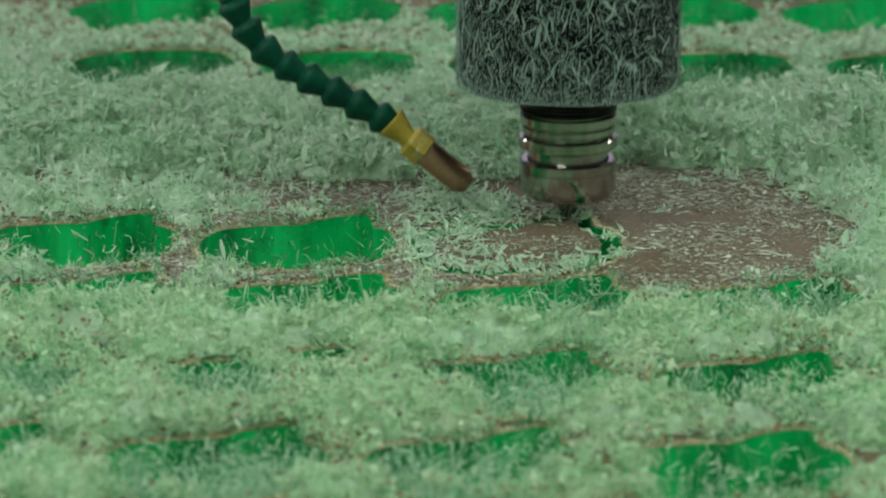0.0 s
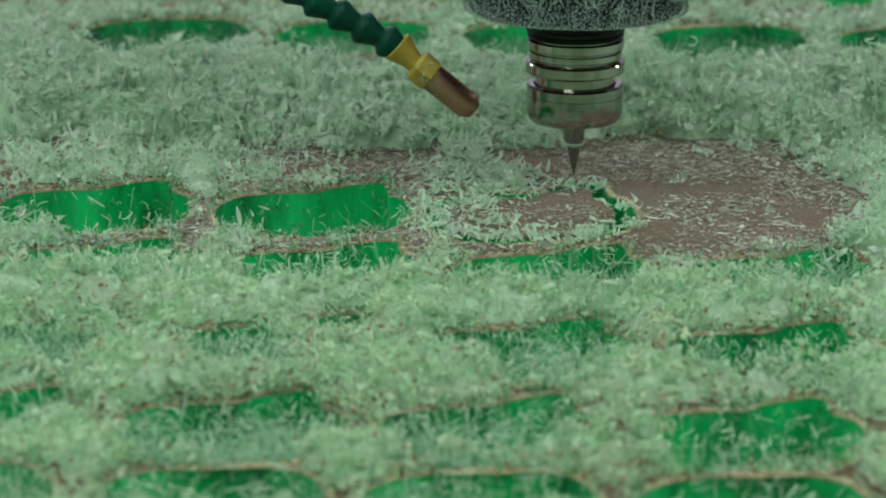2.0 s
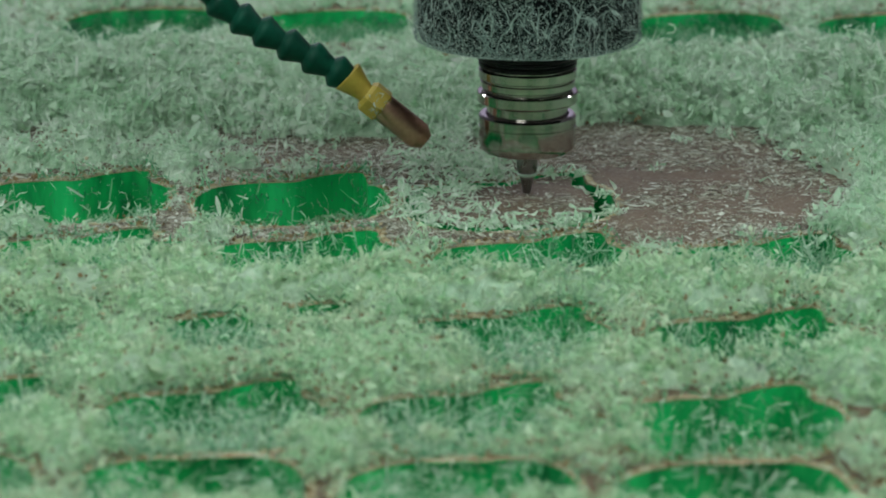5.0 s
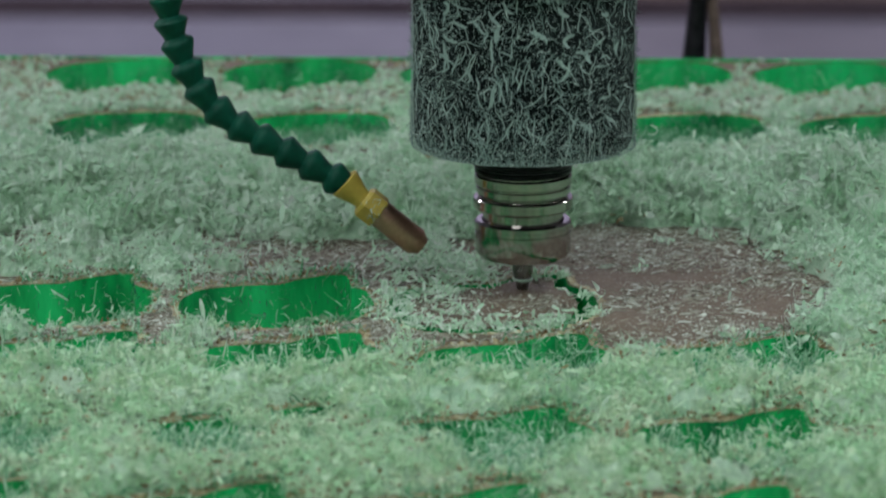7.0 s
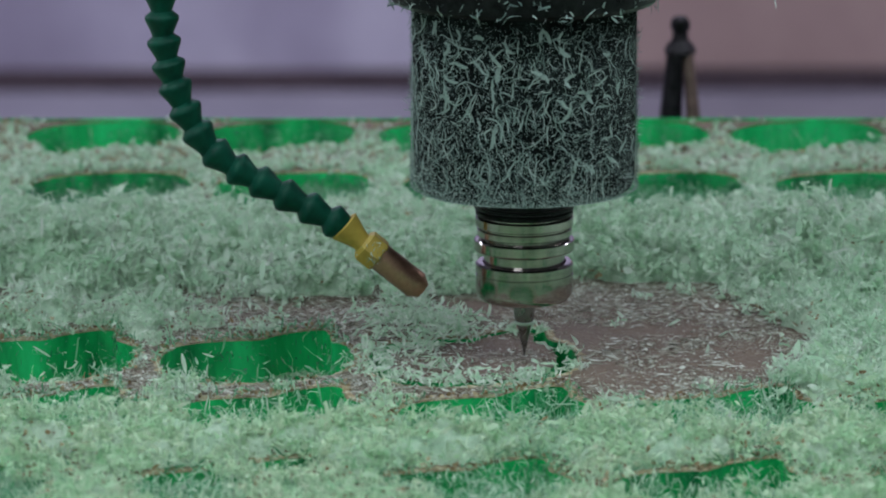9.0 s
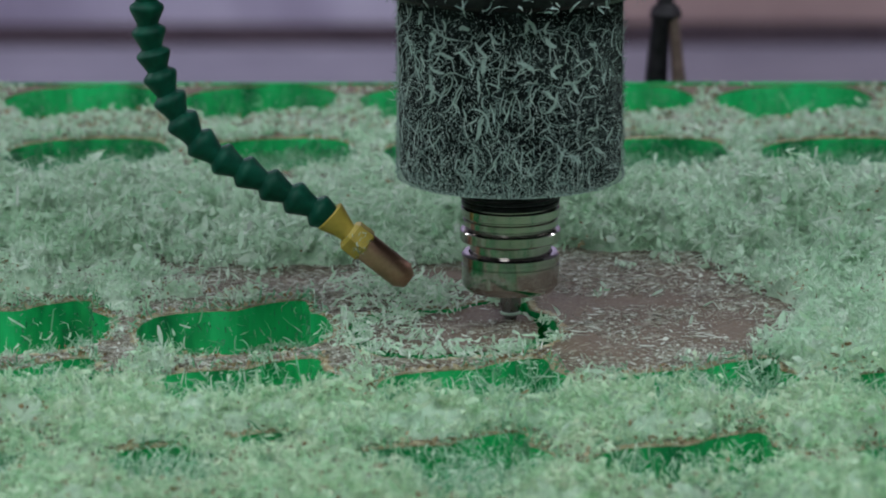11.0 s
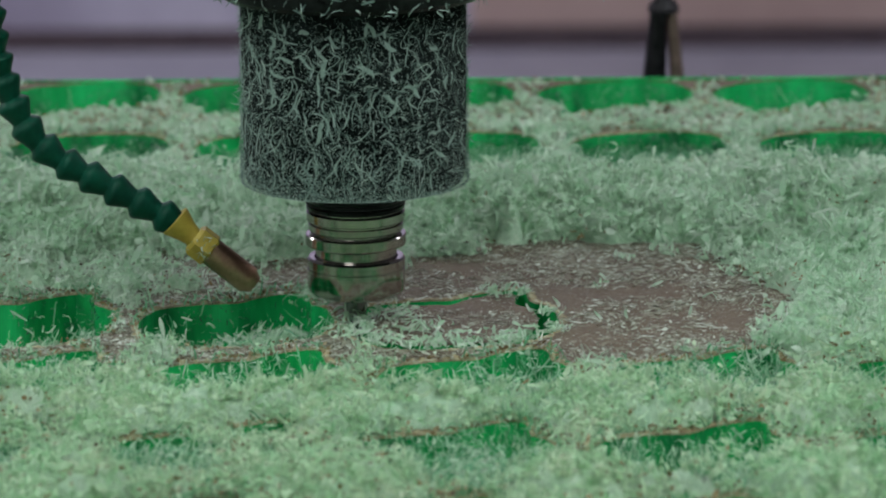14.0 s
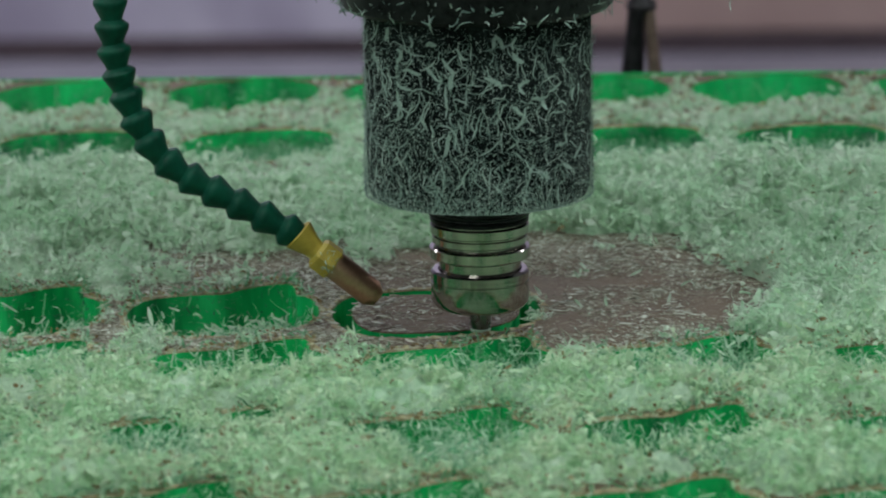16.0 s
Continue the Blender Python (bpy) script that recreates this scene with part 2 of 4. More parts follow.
def lathe(profile, steps=64, axis_from=None, axis_to=None):
    """A turned solid of (radius, height) points; about z, or from one point to another."""
    bm = bmesh.new()
    rings = []
    for r, z in profile:
        if r < 1e-6:
            rings.append([bm.verts.new((0, 0, z))])
        else:
            rings.append([bm.verts.new((r * math.cos(a), r * math.sin(a), z)) for a in (2 * math.pi * i / steps for i in range(steps))])
    for lo, hi in zip(rings, rings[1:]):
        for i in range(steps):
            j = (i + 1) % steps
            if len(lo) == 1 and len(hi) == 1:
                continue
            if len(lo) == 1:
                bm.faces.new((lo[0], hi[j], hi[i]))
            elif len(hi) == 1:
                bm.faces.new((lo[i], lo[j], hi[0]))
            else:
                bm.faces.new((lo[i], lo[j], hi[j], hi[i]))
    bmesh.ops.recalc_face_normals(bm, faces=bm.faces)
    if axis_from is not None:
        q = (Vector(axis_to) - Vector(axis_from)).to_track_quat("Z", "Y").to_matrix().to_4x4()
        bmesh.ops.transform(bm, matrix=Matrix.Translation(axis_from) @ q, verts=bm.verts)
    return bm


def block(x0, x1, y0, y1, z0, z1, bevel=0.0):
    bm = bmesh.new()
    bmesh.ops.create_cube(bm, size=1)
    bmesh.ops.transform(bm, matrix=Matrix.Translation(((x0 + x1) / 2, (y0 + y1) / 2, (z0 + z1) / 2)) @ Matrix.Diagonal((x1 - x0, y1 - y0, z1 - z0, 1)), verts=bm.verts)
    if bevel:
        bmesh.ops.bevel(bm, geom=bm.edges, offset=bevel, segments=2, affect="EDGES")
    return bm


def set_piece(name, bm, material, label, category):
    """A piece of the setting."""
    return tagged(part(name, bm, material, None), label, category, "", "structure")


RNG = np.random.default_rng(7)


def fbm(x, y, size, seed, octaves=3):
    """Smooth random field in 0..1 with features of about that size."""
    g = np.random.default_rng(seed).random((64, 64))
    out, amp, total = 0.0, 1.0, 0.0
    for o in range(octaves):
        u, v = x / size * 2 ** o + 17.3 * o + 31, y / size * 2 ** o + 9.1 * o + 31
        i, j = np.floor(u).astype(int), np.floor(v).astype(int)
        fu, fv = u - i, v - j
        fu, fv = fu * fu * (3 - 2 * fu), fv * fv * (3 - 2 * fv)
        a = g[i % 64, j % 64] * (1 - fu) + g[(i + 1) % 64, j % 64] * fu
        b = g[i % 64, (j + 1) % 64] * (1 - fu) + g[(i + 1) % 64, (j + 1) % 64] * fu
        out, total, amp = out + amp * (a * (1 - fv) + b * fv), total + amp, amp * 0.5
    return out / total


def step01(x, a, b):
    s = np.clip((x - a) / (b - a), 0, 1)
    return s * s * (3 - 2 * s)


# ---- the hall ----
FAR = 4.71
set_piece("floor", block(-4, 4, -4.2, FAR, -0.9, -0.8), M_FLOOR, "lilac grey painted workshop floor", "floor")
set_piece("wall_north", block(-4, 4, FAR, FAR + 0.2, -0.8, 2.6), M_LILAC, "pale lilac workshop wall", "wall")
set_piece("wall_south", block(-4, 4, -4.4, -4.2, -0.8, 2.6), M_WALL, "plain grey workshop wall", "wall")
set_piece("wall_west", block(-4.2, -4, -4.2, FAR, -0.8, 2.6), M_WALL, "plain grey workshop wall", "wall")
set_piece("wall_east", block(4, 4.2, -4.2, FAR, -0.8, 2.6), M_WALL, "plain grey workshop wall", "wall")
set_piece("ceiling", block(-4, 4, -4.2, FAR, 2.6, 2.7), M_WALL, "plain grey workshop ceiling", "ceiling")
set_piece("baseboard", block(-4, 4, FAR - 0.014, FAR, -0.8, -0.772, 0.002), M_SLOT, "dark maroon skirting along the far wall", "baseboard")
set_piece("wall_panel", block(-0.06, 3.4, FAR - 0.012, FAR - 0.001, -0.769, 0.6, 0.003), M_PLANK, "reddish brown boarding on the far wall", "wall panel")
set_piece("machine_bed", block(-1.2, 1.2, -0.95, 0.482, -0.8, -0.02, 0.002), M_RAIL, "milled grey metal bed of the routing machine", "machine bed")

# ---- the acrylic sheet ----
THICK, SKIN = 0.020, 0.0005
CUT = [(-2, -30), (-1, -12), (4, -1), (14, 4), (24, 6.5), (31, 7), (37, 14), (46, 20), (53, 22), (56, 17), (57, 6),
       (63, -2), (66, -18), (64, -36), (54, -50), (36, -57), (16, -58), (4, -50)]
PITCH = 0.0765


TURNED = (0.3920, 0.2820, -0.334)


def outline(x, y, grow=0.0, wobble=0.0, seed=0):
    """The cut outline in metres, smoothed, but for the kinks in its far side."""
    n, out, rnd = len(CUT), [], random.Random(seed)
    cx, cy = 31, -20
    for i in range(n):
        p0, p1, p2, p3 = (CUT[(i + k) % n] for k in (-1, 0, 1, 2))
        for s in (0, 1 / 3, 2 / 3):
            q = [0.5 * (2 * b + (c_ - a) * s + (2 * a - 5 * b + 4 * c_ - d) * s * s + (3 * b - a - 3 * c_ + d) * s ** 3) for a, b, c_, d in zip(p0, p1, p2, p3)]
            if y in TURNED:
                q = [2 * cx - q[0], 2 * cy - q[1]]
            r = math.hypot(q[0] - cx, q[1] - cy)
            k = (r + grow * 1000 + wobble * 1000 * (rnd.random() - 0.5)) / r
            out.append((x + (cx + (q[0] - cx) * k) / 1000, y + (cy + (q[1] - cy) * k) / 1000))
    return out


# rows of cut-outs: offset of the row, then (column, share left open)
ROWS_OF_CUTS = [
    (-0.138, 0.3920, [(-1, 1.1), (0, 1.1), (1, 1.1), (2, 1.12), (3, 1.15), (4, 1.12)]),
    (-0.126, 0.2820, [(-1, 1.05), (0, 1.02), (1, 1.02), (2, 1.08), (3, 1.12), (4, 1.08)]),
    (-0.127, 0.0, [(-1, 1.08), (0, 1.15)]),
    (-0.119, -0.081, [(-1, 0.86), (0, 0.92), (1, 0.78), (2, 0.66), (3, 0.60)]),
    (-0.1265, -0.174, [(-1, 0.34), (0, 0.52), (1, 0.72), (2, 0.95), (3, 0.74)]),
    (-0.1355, -0.260, [(-1, 0.84), (0, 0.76), (1, 0.78), (2, 1.15), (3, 0.7)]),
    (-0.1355, -0.334, [(-1, 0.70), (0, 0.95), (1, 0.88), (2, 1.1), (3, 0.7)]),
]
CUTS = [(x0 + k * PITCH, y0, share) for x0, y0, ks in ROWS_OF_CUTS for k, share in ks]
ACTIVE = (-0.0515, 0.0)
X0, X1, Y0, Y1 = -0.62, 0.62, -0.72, 0.4108


def filled(loops, z, up=True):
    """A flat face with holes: the first loop is its rim."""
    tris = mathutils.geometry.tessellate_polygon([[Vector((x, y, 0)) for x, y in lp] for lp in loops])
    flat = [p_ for lp in loops for p_ in lp]
    bm = bmesh.new()
    vs = [bm.verts.new((x, y, z)) for x, y in flat]
    for t in tris:
        a, b, c_ = (flat[i] for i in t)
        turn = (b[0] - a[0]) * (c_[1] - a[1]) - (b[1] - a[1]) * (c_[0] - a[0])
        if abs(turn) < 1e-14:
            continue
        bm.faces.new([vs[i] for i in (t if (turn > 0) == up else t[::-1])])
    return bm


def add_walls(bm, loop, z0, z1):
    lo, hi = [bm.verts.new((x, y, z0)) for x, y in loop], [bm.verts.new((x, y, z1)) for x, y in loop]
    for i in range(len(loop)):
        j = (i + 1) % len(loop)
        bm.faces.new((lo[i], hi[i], hi[j], lo[j]))


rim = [(X0, Y0), (X1, Y0), (X1, Y1), (X0, Y1)]
holes = [outline(x, y, 0, 0.0006, i) for i, (x, y, _) in enumerate(CUTS)]
slot_out, slot_in = outline(*ACTIVE, 0.0028), outline(*ACTIVE, -0.0046)

sheet = tagged(new("acrylic_sheet"), "thick green acrylic sheet with brown masking paper and cut-outs", "plastic sheet")
bm = filled([rim, *holes, slot_out], -SKIN)
add_walls(bm, rim, -THICK, -SKIN)
add_walls(bm, slot_out, -0.0125, -SKIN)
add_walls(bm, slot_in, -0.0125, -SKIN)
part("core", bm, M_ACRYLIC, sheet, "glowing green acrylic core")
# added acrylic strip stands in for light that passes through the back edge
part("edge_glow_strip", block(X0, X1, Y1 - 0.0007, Y1 + 0.0006, -0.0004, 0.0012, 0.0002), M_ACRYLIC, sheet, "bright green strip for light passing through the back edge")
for lp in holes:
    bm = bmesh.new()
    add_walls(bm, lp, -THICK, -SKIN)
    part("cut_edge", bm, M_ACRYLIC, sheet)
part("slot_floor", filled([slot_out], -0.0125), M_ACRYLIC, sheet)
bm = filled([rim, *holes, slot_out], 0.0)
for lp in [rim, *holes, slot_out]:
    add_walls(bm, lp, -SKIN, 0.0)
part("masking_paper", bm, M_PAPER, sheet, "brown masking paper on the sheet")
bm = filled([slot_in], 0.0)
add_walls(bm, slot_in, -SKIN, 0.0)
part("part_paper", bm, M_PAPER, sheet, "brown paper on the part being cut")


def burr(loop, seed, high=0.0011):
    """A torn paper lip that stands up round a cut."""
    rnd = random.Random(seed)
    bm = bmesh.new()
    rows, n = [], len(loop)
    dense = []
    for i in range(n):
        (ax, ay), (bx, by) = loop[i], loop[(i + 1) % n]
        for s in (0, 0.34, 0.67):
            dense.append((ax + (bx - ax) * s, ay + (by - ay) * s))
    n = len(dense)
    for i, (x, y) in enumerate(dense):
        tx, ty = dense[(i + 1) % n][0] - dense[i - 1][0], dense[(i + 1) % n][1] - dense[i - 1][1]
        l = math.hypot(tx, ty) or 1
        nx, ny = ty / l, -tx / l
        h = high * (0.05 + 1.2 * rnd.random() ** 1.5 * max(0.0, min(1.0, 2.6 * noise.noise((x * 90, y * 90, seed)) + 0.75)))
        w = 0.0005 + rnd.random() * 0.0018
        # away from the opening, whichever way the loop turns
        cx, cy = sum(p_[0] for p_ in loop) / len(loop), sum(p_[1] for p_ in loop) / len(loop)
        if (x - cx) * nx + (y - cy) * ny < 0:
            nx, ny = -nx, -ny
        rows.append([bm.verts.new(v) for v in ((x - nx * 0.0002, y - ny * 0.0002, -0.0004), (x + nx * 0.0003, y + ny * 0.0003, h), (x + nx * w, y + ny * w, h * 0.75), (x + nx * (w + 0.001), y + ny * (w + 0.001), 0.0002))])
    for i in range(n):
        a, b = rows[i], rows[(i + 1) % n]
        for k in range(3):
            bm.faces.new((a[k], b[k], b[k + 1], a[k + 1]))
    return bm


for i, lp in enumerate(holes):
    if i > 5:
        part("torn_edge", burr(lp, 50 + i), M_BURR, sheet)
part("torn_edge", burr(slot_out, 5, 0.0008), M_BURR, sheet)


# ---- the chips ----
def inside(px, py, loop):
    """Which points lie inside a loop."""
    out = np.zeros(len(px), bool)
    lx, ly = np.array([q[0] for q in loop]), np.array([q[1] for q in loop])
    near = (px > lx.min()) & (px < lx.max()) & (py > ly.min()) & (py < ly.max())
    ax, ay = px[near], py[near]
    odd = np.zeros(len(ax), bool)
    for i in range(len(loop)):
        x1, y1, x2, y2 = lx[i - 1], ly[i - 1], lx[i], ly[i]
        if y1 != y2:
            odd ^= ((y1 > ay) != (y2 > ay)) & (ax < (x2 - x1) * (ay - y1) / (y2 - y1) + x1)
    out[near] = odd
    return out


swept = outline(*ACTIVE, 0.010)
rims = [[outline(x, y, g) for g in (0.0040, 0.0055, 0.008, 0.012)] for x, y in [*((c_[0], c_[1]) for c_ in CUTS), ACTIVE]]


def fill(px, py, share):
    """Height of the chips that have dropped into a cut-out."""
    return np.minimum(-0.0012, -0.0005 - 0.016 * share + 0.007 * (fbm(px, py, 0.013, 3, 3) - 0.45) + 0.006 * (fbm(px, py, 0.007, 5, 2) - 0.5) - 0.003 * fbm(px, py, 0.03, 30, 2))


def sweep(px, py):
    """Below about 1 where the air keeps the paper clear."""
    return np.hypot((px - 0.018) / 0.083, (py - 0.006) / 0.075) + 0.85 * (fbm(px, py, 0.02, 8, 3) - 0.5)


def heap(px, py):
    """Height of the chip layer over the sheet; nan where there is none."""
    clump = fbm(px, py, 0.013, 3, 3)
    lump = fbm(px, py, 0.007, 5, 2)
    broad = fbm(px, py, 0.06, 4, 2)
    h = 0.0012 + 0.0045 * broad + 0.015 * (clump - 0.40) + 0.007 * (lump - 0.45)
    h += 0.0065 * step01(py, 0.085, 0.13) * (1 - step01(py, 0.13, 0.19)) * (0.3 + clump)
    h += 0.005 * step01(px, 0.075, 0.115) * step01(py, -0.13, -0.05) * (1 - step01(py, 0.15, 0.215)) * (0.4 + clump)
    h += 0.003 * step01(py, -0.165, -0.09) * (1 - step01(py, -0.09, -0.078)) * step01(px, -0.06, 0.02)
    h += 0.013 * (fbm(px, py, 0.0065, 15, 2) - 0.48) * (0.35 + 0.65 * step01(py, 0.06, 0.10)) + 0.008 * (fbm(px, py, 0.017, 16, 2) - 0.5) * step01(py, 0.06, 0.10)
    h = np.maximum(h, 0.0003 + 0.003 * lump)
    h *= 1 - 0.85 * step01(py, 0.165, 0.205)
    h -= 0.0040 * step01(py, 0.175, 0.200) * (1 - step01(py, 0.222, 0.235))
    # thin between the first rows, where the paper shows
    h -= 0.0045 * step01(py, -0.078, -0.055) * (1 - step01(py, 0.05, 0.10)) * (1 - step01(px, -0.06, -0.045))
    h -= 0.006 * step01(py, -0.084, -0.070) * (1 - step01(py, 0.0, 0.02)) * (1 - step01(px, 0.03, 0.05)) * step01(px, -0.085, -0.06)
    # the area swept clean round the cutter
    r = sweep(px, py)
    h -= 0.012 * (1 - step01(r, 0.62, 1.62))
    h = np.where(inside(px, py, swept), -0.002, h)
    for (x, y, share), rings in zip([*CUTS, (*ACTIVE, 1.0)], rims):
        fac = np.ones(len(px))
        far = step01(py, y - 0.052, y - 0.030) if y < 0.2 else np.full(len(px), 0.9)
        for ring, f in zip(rings[::-1], (0.85, 0.55, 0.3, 0.15)):
            m = inside(px, py, ring)
            keep = f + (1 - f) * (1 - share) * 0.6 * step01(lump[m], 0.25, 0.6)
            fac[m] = 1 + (keep - 1) * far[m] if y != 0.0 or share < 1 else f
        h = np.where(h > 0, h * fac, h)
    out, zone = np.maximum(h, -0.0009), np.zeros(len(px), int)
    for i, lp in enumerate(holes):
        m = inside(px, py, lp)
        if m.any():
            zone[m] = i + 1
            out[m] = fill(px[m], py[m], min(CUTS[i][2], 1.0))
    # chips that bridge the edges of the cut-outs
    top = out.copy()
    patch = fbm(px, py, 0.020, 77, 3)
    for i, (x, y, share) in enumerate(CUTS):
        m = zone == i + 1
        near = 1 - np.clip((py[m] - (y - 0.060)) / 0.08, 0, 1)
        side = np.clip((np.abs(px[m] - x - 0.032) - 0.018) / 0.016, 0, 1)
        top[m] = np.where(patch[m] + 0.34 * near + 0.20 * side > 0.42 + 0.58 * share, 0.0006 + 0.003 * lump[m], out[m])
    for rings in [*rims[12:], rims[-1]]:
        out[inside(px, py, rings[0]) & (zone == 0)] = -0.0009
    m = inside(px, py, slot_out)
    zone[m & ~inside(px, py, slot_in)] = -1
    return out, zone, top


GRID = 0.0018
gx, gy = np.arange(-0.27, 0.225, GRID), np.arange(-0.46, 0.4105, GRID)
GX, GY = np.meshgrid(gx, gy, indexing="ij")
jx, jy = GX + RNG.normal(0, GRID * 0.25, GX.shape), GY + RNG.normal(0, GRID * 0.25, GX.shape)
HZ, ZONE, _ = (q.reshape(GX.shape) for q in heap(jx.ravel(), jy.ravel()))
rough = np.where(HZ > 0.0004, RNG.normal(0, 0.0005, GX.shape), 0) + np.where(ZONE > 0, RNG.normal(0, 0.0005, GX.shape), 0)
idx = np.arange(GX.size).reshape(GX.shape)
corner = lambda q: np.stack([q[:-1, :-1], q[1:, :-1], q[1:, 1:], q[:-1, 1:]], -1).reshape(-1, 4)
quads, zq, hq = corner(idx), corner(ZONE), corner(HZ)
quads = quads[(zq == 0).all(1) & (hq > -0.0008).any(1)]
sets, bed_v = [quads], [np.stack([jx.ravel(), jy.ravel(), (HZ + rough - np.where(ZONE == 0, 0.0030 * (1 - step01(HZ, 0.001, 0.006)), 0)).ravel()], -1)]
for i, (_, _, share) in enumerate(CUTS):
    m = inside(jx.ravel(), jy.ravel(), rims[i][0])
    v = bed_v[0][m].copy()
    v[:, 2] = np.minimum(fill(v[:, 0], v[:, 1], share) + RNG.normal(0, 0.0006, len(v)), -0.0009)
    own = -np.ones(GX.size, int)
    own[m] = np.arange(m.sum()) + sum(len(q) for q in bed_v)
    q = corner(own.reshape(GX.shape))
    sets.append(q[(q >= 0).all(1)])
    bed_v.append(v)
# the layer goes on, coarser, to the edges of the sheet
cx_, cy_ = np.meshgrid(np.arange(-0.60, 0.601, 0.006), np.arange(-0.70, 0.391, 0.006), indexing="ij")
cz_ = np.maximum(heap(cx_.ravel(), cy_.ravel())[0], 0.0008) + RNG.normal(0, 0.0006, cx_.size)
q = corner(np.arange(cx_.size).reshape(cx_.shape))
mx_, my_ = cx_.ravel()[q].mean(1), cy_.ravel()[q].mean(1)
q = q[(mx_ < -0.268) | (mx_ > 0.222) | (my_ < -0.458)]
sets.append(q + sum(len(b_) for b_ in bed_v))
bed_v.append(np.stack([cx_.ravel(), cy_.ravel(), cz_], -1))
bed_v, quads = np.concatenate(bed_v), np.concatenate(sets)
bed_me = raw_mesh("chip_bed", bed_v, quads, M_BED)
tagged(new("chip_bed", bed_me), "matted layer of pale green plastic chips on the sheet", "plastic chips", "", "stuff")


def strands(pos, yaw, tilt, length, width, curl, twist, k=5):
    """Curled shavings: verts and quads of n ribbons of k pieces."""
    n = len(pos)
    s = np.linspace(-0.5, 0.5, k + 1)[None, :]
    mid = (s[:, 1:] + s[:, :-1]) / 2
    a = curl[:, None] * mid + RNG.normal(0, 2.6, (n, 1)) * (mid ** 2 - 0.08) + RNG.normal(0, 0.25, (n, k))
    zero = np.zeros((n, 1))
    u, w = (np.concatenate([zero, np.cumsum(q(a), 1) / k], 1) for q in (np.cos, np.sin))
    u, w = (u - u.mean(1, keepdims=True)) * length[:, None], (w - w.mean(1, keepdims=True)) * length[:, None]
    half = 0.5 * width[:, None] * np.sqrt(np.clip(1.12 - (2 * s) ** 2, 0.05, 1))
    tw = twist[:, None] * s
    lx = np.stack([u, u], -1)
    ly = np.stack([-half * np.cos(tw), half * np.cos(tw)], -1)
    lz = np.stack([w - half * np.sin(tw), w + half * np.sin(tw)], -1)
    ct, st, cy, sy = np.cos(tilt), np.sin(tilt), np.cos(yaw), np.sin(yaw)
    roll = RNG.uniform(-1.57, 1.57, n)
    cr, sr = np.cos(roll)[:, None, None], np.sin(roll)[:, None, None]
    ly, lz = ly * cr - lz * sr, ly * sr + lz * cr
    ct, st, cy, sy = (q[:, None, None] for q in (ct, st, cy, sy))
    lx, lz = lx * ct - lz * st, lx * st + lz * ct
    X, Y = lx * cy - ly * sy, lx * sy + ly * cy
    V = np.stack([X, Y, lz], -1) + pos[:, None, None, :]
    V = V.reshape(n, -1, 3)
    i = np.arange(k)
    q = np.stack([2 * i, 2 * i + 1, 2 * i + 3, 2 * i + 2], -1)
    F = (q[None] + (np.arange(n) * 2 * (k + 1))[:, None, None]).reshape(-1, 4)
    return V.reshape(-1, 3), F


def look_of(n, short=0.0025, long=0.0085, thin=0.0004, wide=0.0013, up=0.7):
    return dict(yaw=RNG.uniform(0, 6.283, n), tilt=RNG.normal(0, up, n).clip(-1.4, 1.4), length=short + (long - short) * RNG.random(n) ** 1.8,
                width=RNG.uniform(thin, wide, n), curl=RNG.normal(0, 2.1, n), twist=RNG.normal(0, 1.4, n))


def scatter(n):
    """Points over the seen stretch of the sheet, which widens with distance."""
    y = RNG.uniform(-0.43, 0.409, n)
    grow = (y + 1.6) / 2.0
    return -0.035 * grow - 0.005 + RNG.uniform(-1, 1, n) * (0.215 * grow + 0.012), y


def on_heap(n):
    x, y = scatter(n)
    _, zone, z = heap(x, y)
    z = np.where((y > 0.21) & (zone == 0), np.maximum(z, 0.0008), z)
    k = (z > 0.0004) | (zone > 0)
    k &= (y < 0.407) & ~inside(x, y, swept) & ((y < 0.2) | (zone == 0) | (RNG.random(len(x)) < 0.15)) & ((y < 0.385) | (RNG.random(len(x)) < 0.4))
    return x[k], y[k], z[k]


# tufts of thin shavings on the layer, with some broad flakes among them
x, y, z = on_heap(33000)
thin = np.maximum(step01(z, 0.0003, 0.0035), step01(y, 0.17, 0.20))
k = RNG.random(len(x)) < np.where(z < 0, 1.0, 0.55 + 0.45 * thin)
x, y, z, thin = x[k], y[k], z[k], thin[k]
size = RNG.uniform(0.6, 1.5, len(x)) * (0.6 + 0.4 * thin) * (1 + 0.25 * step01(y, 0.02, 0.06)) * (1 - 0.40 * step01(y, 0.16, 0.20)) * (1 - 0.6 * step01(y, 0.185, 0.205) * (1 - step01(y, 0.225, 0.24))) * (1 - 0.35 * step01(y, 0.300, 0.315)) * (1 - 0.5 * step01(y, 0.36, 0.39))
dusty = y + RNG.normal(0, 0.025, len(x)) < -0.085
